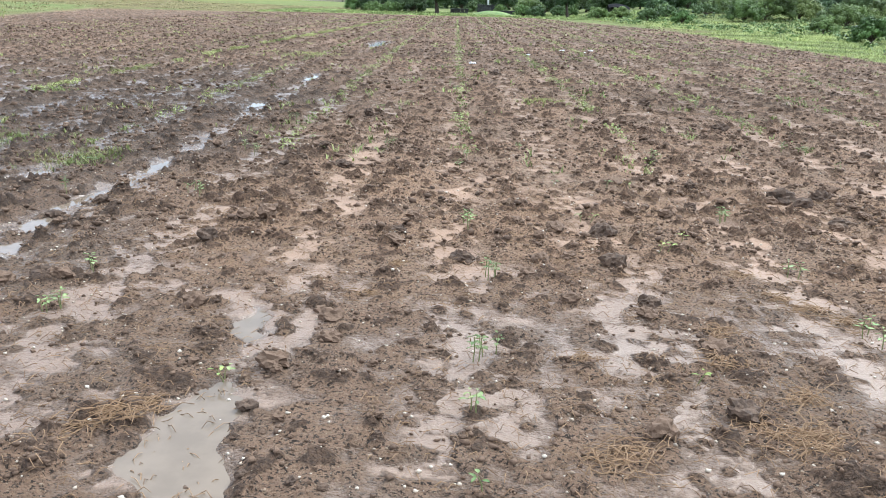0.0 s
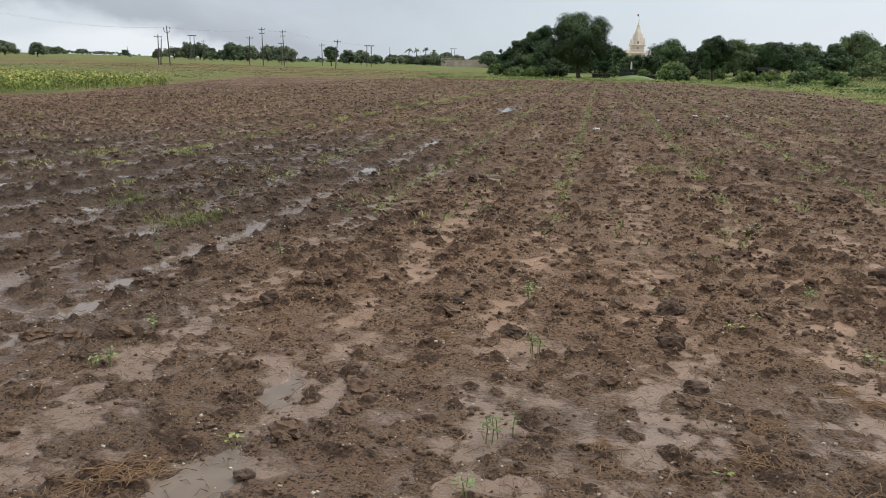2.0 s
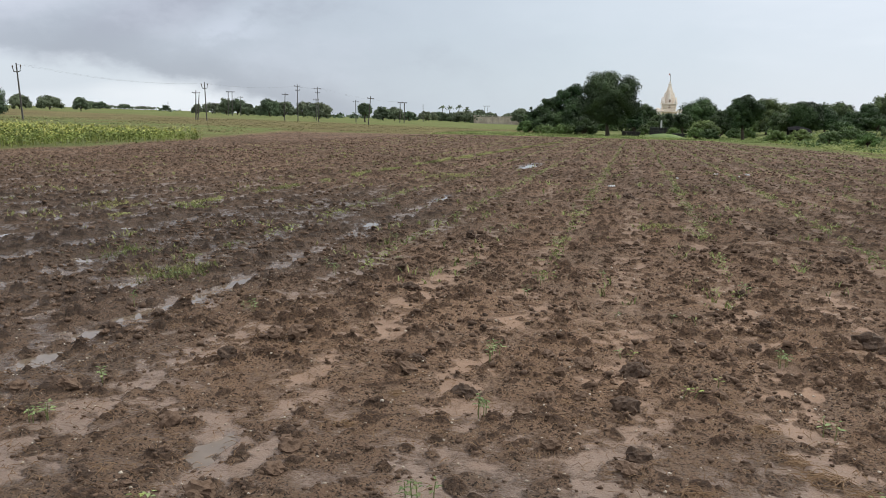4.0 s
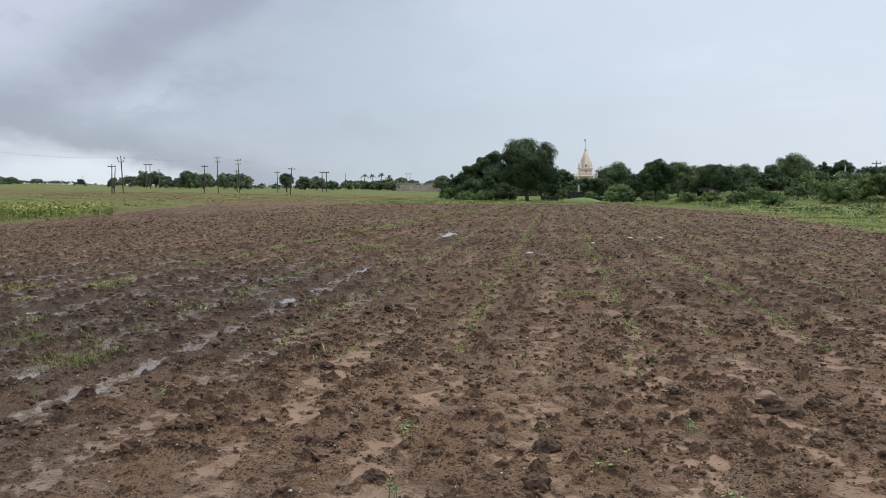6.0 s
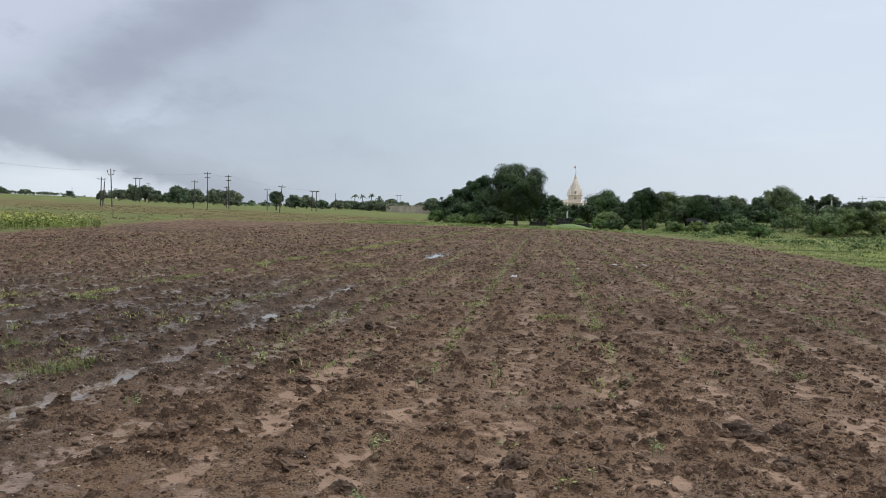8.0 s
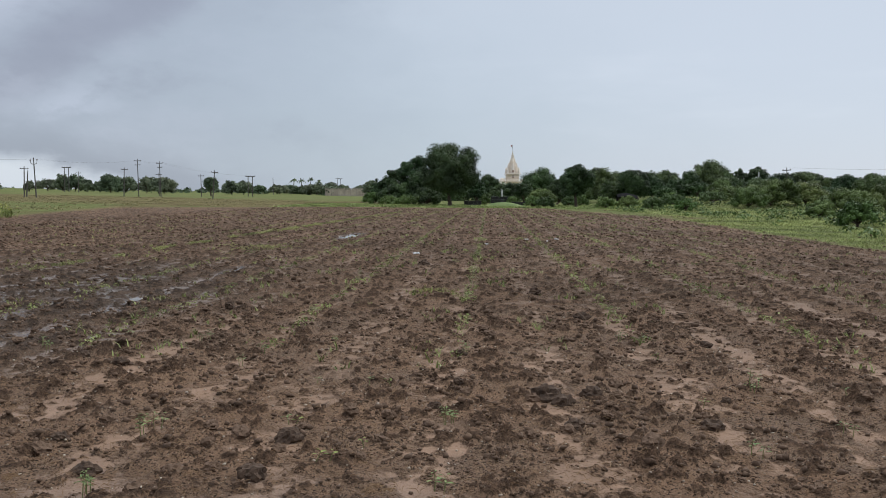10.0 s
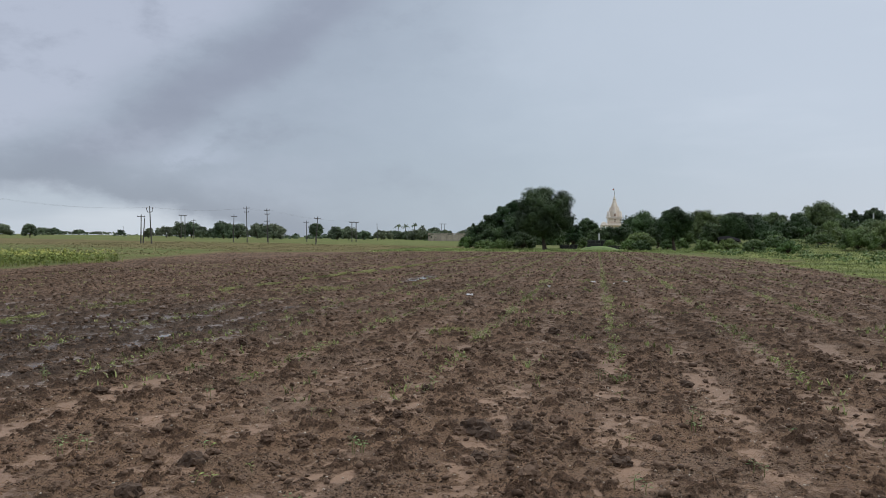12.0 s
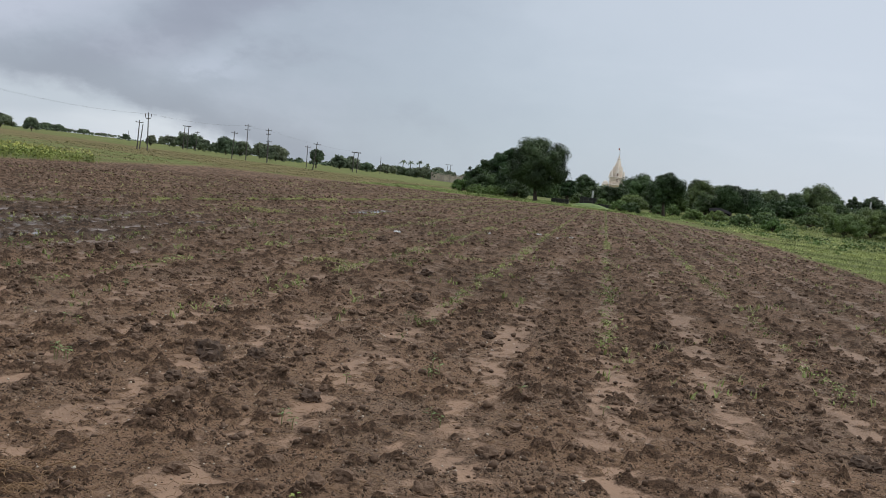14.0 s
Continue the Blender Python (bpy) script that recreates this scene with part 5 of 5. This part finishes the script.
xy = scatter(10000, -4, 9, 2.2, 10, inside, rng)
lump_stuff("pebbles", xy, 0.0025 + 0.0095 * rng.random(len(xy)) ** 3, rng, M_PEBBLE, "small pale pebbles and shell grit", "pebbles", 0.2, simple=True)
xy = scatter(900, -8, 14, 9, 22, inside, rng)
lump_stuff("pebbles", xy, 0.006 + 0.012 * rng.random(len(xy)) ** 2.5, rng, M_PEBBLE, "pale pebbles lying in the furrows", "pebbles", 0.2, simple=True)


def sticks(xy, length, thick, rng, lift=0.012):
    pieces = []
    z = ground_at(xy[:, 0], xy[:, 1])[0]
    for (x, y), zz in zip(xy, z):
        a, ln = rng.random() * 6.283, length * (0.4 + 0.9 * rng.random())
        d = np.array([math.cos(a), math.sin(a)]) * ln / 2
        p0, p2 = np.array([x, y]) - d, np.array([x, y]) + d
        mid = np.array([x, y]) + rng.normal(size=2) * ln * 0.12
        pieces.append(tube([(*p0, zz + lift * rng.random()), (*mid, zz + lift * (0.6 + 1.5 * rng.random())), (*p2, zz + lift * rng.random())], [thick, thick, thick * 0.6], 3))
    return join(pieces)


xy = scatter(12500, -3, 8.5, 2.2, 7.8, lambda x, y: inside(x, y) & (perlin(x / 0.9, y / 0.9, 81) > -0.2), rng)
xy = np.concatenate([xy, np.column_stack([3.0 + rng.normal(0, 0.34, 420), 4.35 + rng.normal(0, 0.28, 420)]), np.column_stack([1.4 + rng.normal(0, 0.22, 160), 3.15 + rng.normal(0, 0.25, 160)])])
heap = np.column_stack([3.0 + rng.normal(0, 0.26, 260), 4.35 + rng.normal(0, 0.18, 260)])
stuff("straw_litter", sticks(heap, 0.21, 0.0028, rng, 0.03), M_STRAW, "flattened heap of pale brown straw on the soil", "straw")
stuff("straw_litter", sticks(xy, 0.07, 0.0019, rng, 0.016), M_STRAW, "scattered bits of brown straw and stalks", "straw")


def dry_clump(x, y, size, seed):
    """A pulled-up tuft of dead grass: a fan of bent stalks."""
    rng = np.random.default_rng(seed)
    root = thing("dry_grass_clump", "pulled-up tuft of dead straw-brown grass on the mud", "dead grass", "dead grass tufts", at=pose(x, y, height(x, y)))
    lay = rng.random() * 6.283
    for k in range(int(46 * size / 0.15)):
        a, ln = lay + rng.normal() * 1.1 + (math.pi if rng.random() < 0.25 else 0), size * (0.4 + 0.7 * rng.random())
        d, side = np.array([math.cos(a), math.sin(a), 0]), np.array([-math.sin(a), math.cos(a), 0]) * rng.normal() * 0.25 * ln
        up = rng.uniform(0.02, 0.26) * ln
        start = rng.normal(size=3) * [0.3 * size, 0.3 * size, 0.004] - d * 0.3 * ln
        v, f = tube([start, start + d * ln * 0.35 + side + [0, 0, up], start + d * ln * 0.7 + side * 1.4 + [0, 0, 0.7 * up], start + d * ln + side * 0.4 + [0, 0, 0.006 + 0.2 * up * rng.random()]], [0.0025, 0.0023, 0.0020, 0.0010], 4)
        part("stalk", mesh_np("stalk", v, f, M_STRAW), parent=root)


for k, (x, y, s) in enumerate(((0.69, 2.81, 0.17), (0.78, 2.88, 0.13), (1.45, 2.95, 0.18), (1.52, 3.02, 0.15), (1.60, 3.40, 0.15), (1.32, 3.08, 0.14), (-1.27, 2.99, 0.15), (-1.18, 3.12, 0.13), (-1.36, 2.92, 0.12), (1.84, 5.13, 0.13), (2.20, 4.38, 0.14), (2.05, 4.55, 0.15), (1.92, 4.72, 0.12), (1.42, 4.10, 0.11), (1.34, 3.71, 0.13), (0.68, 3.75, 0.10), (-0.48, 4.62, 0.10), (-0.33, 5.18, 0.09), (2.95, 4.20, 0.17), (3.10, 4.48, 0.18), (2.74, 4.17, 0.15), (3.20, 4.62, 0.13), (3.2, 4.05, 0.15), (3.46, 4.45, 0.12))):
    dry_clump(x, y, s, 900 + k)


def clod(x, y, r, seed, dark=False, tall=0.75):
    """One knobbly lump of ploughed-up soil."""
    bm = bmesh.new()
    bmesh.ops.create_icosphere(bm, subdivisions=3, radius=1)
    for q in bm.verts:
        p = q.co * 1.0
        k = 1 + 0.42 * noise.noise(p * 1.3 + Vector((seed, 0, 0))) + 0.36 * noise.noise(p * 2.9 + Vector((0, seed, 0))) + 0.22 * noise.noise(p * 6.5 + Vector((0, 0, seed)))
        q.co = Vector((p.x * r * k, p.y * r * k * 0.9, p.z * r * k * tall))
    me = bpy.data.meshes.new("soil_clod")
    bm.to_mesh(me)
    bm.free()
    me.materials.append(M_CLOD_DARK if dark or r >= 0.065 else M_CLOD)
    ob = new("soil_clod", me)
    ob.matrix_basis = pose(x, y, height(x, y) + r * tall * (0.28 if r > 0.07 else 0.2))
    return tagged(ob, "dark wet lump of soil" if dark else "rough brown lump of ploughed-up soil", "soil clod", "soil clods")


CLODS = [  # x, y, radius, dark
    (2.87, 7.40, 0.12, False), (3.00, 7.22, 0.08, False), (2.76, 7.33, 0.06, False), (3.25, 7.48, 0.085, False), (3.43, 7.36, 0.05, False), (3.49, 7.90, 0.06, False), (1.11, 6.04, 0.085, True), (1.08, 5.31, 0.085, False), (-0.78, 3.17, 0.040, True),
    (0.90, 3.00, 0.060, False), (1.16, 4.56, 0.065, False), (2.10, 9.20, 0.06, True), (-0.01, 8.35, 0.06, False), (-0.38, 5.87, 0.065, False), (-0.29, 6.40, 0.06, False), (-0.21, 2.88, 0.022, True), (-0.47, 2.56, 0.022, True), (-0.36, 2.54, 0.020, True),
    (-0.66, 2.61, 0.022, True), (-2.39, 4.72, 0.07, False), (-2.55, 4.60, 0.06, False), (-3.01, 6.22, 0.07, False), (-1.64, 5.55, 0.07, False), (2.22, 7.46, 0.055, False), (0.72, 4.54, 0.045, False), (4.02, 6.63, 0.075, False), (4.03, 6.92, 0.05, False),
    (2.98, 6.45, 0.06, False), (4.60, 5.10, 0.06, False), (3.91, 5.02, 0.055, False), (-0.73, 3.50, 0.03, False), (-0.30, 3.61, 0.03, False), (-1.13, 8.42, 0.08, False), (0.72, 20.1, 0.12, False), (3.04, 14.5, 0.10, False), (3.56, 11.8, 0.10, False),
    (4.74, 10.0, 0.07, False), (4.68, 5.35, 0.06, False), (7.20, 9.00, 0.07, False), (7.75, 7.23, 0.07, False), (5.32, 6.10, 0.06, False), (5.09, 5.40, 0.06, False),
]
for k, (x, y, r, dark) in enumerate(CLODS):
    clod(x, y, r, 3.7 * k + 1, dark)

# more lumps of the same kind, strewn over the near furrows
SMALL = [clod(0.5 + 0.3 * k, 5.0 + 0.41 * k, 0.05, 50.3 + 7 * k, k == 5, 0.7) for k in range(6)]
rng = np.random.default_rng(57)
for k in range(420):
    x, y = rng.uniform(-3.5, 9.5), 3.0 + 9.5 * rng.random() ** 1.25
    if float(ground_at(np.array([x]), np.array([y]))[6][0]) < 0.4:
        continue
    size = 0.5 + 1.0 * rng.random() ** 2
    copy_thing(SMALL[k % 6], pose(x, y, height(x, y) + 0.012 * size, rng.uniform(-20, 20), rng.uniform(-20, 20), rng.uniform(0, 360)) @ Matrix.Diagonal((size, size, size * rng.uniform(0.7, 1.1), 1)))

# pale litter far down the field
for k, (x, y) in enumerate(((2.0, 28.2), (3.35, 30.9), (4.45, 31.6), (0.2, 23.5), (4.1, 30.2))):
    bm = bmesh.new()
    bmesh.ops.create_grid(bm, x_segments=6, y_segments=6, size=0.5)
    for q in bm.verts:
        q.co = Vector((q.co.x * 0.12, q.co.y * 0.16, 0.02 + 0.06 * noise.noise(Vector((q.co.x * 5, q.co.y * 5, k * 3.0)))))
    bmesh.ops.solidify(bm, geom=bm.faces[:], thickness=0.006)
    me = bpy.data.meshes.new("litter")
    bm.to_mesh(me)
    bm.free()
    me.materials.append(M_LITTER)
    ob = new("litter", me)
    ob.matrix_basis = pose(x, y, height(x, y), 0, 0, 40 * k)
    tagged(ob, "crumpled piece of pale litter lying on the soil", "litter", "pale litter")

# ---- puddles ----
for px, py, rx, ry in PUDDLES:
    ux, uy = np.meshgrid(np.linspace(-1, 1, 9), np.linspace(-1, 1, 17))
    vx, vy = px + ux * rx * 1.9 * np.sqrt(1 - 0.5 * uy**2), py + uy * ry * 1.6 * np.sqrt(1 - 0.5 * ux**2)
    v = np.stack([vx, vy, np.full_like(vx, WATER_Z - 0.0006 * PUDDLES.index((px, py, rx, ry)))], -1).reshape(-1, 3)
    i, j = np.meshgrid(np.arange(16), np.arange(8), indexing="ij")
    f = np.stack([i * 9 + j, i * 9 + j + 1, (i + 1) * 9 + j + 1, (i + 1) * 9 + j], -1).reshape(-1, 4)
    tagged(new("puddle", mesh_np("puddle", v, f, M_WATER, True)), "shallow muddy rainwater puddle in a furrow", "puddle", "puddles", "structure")
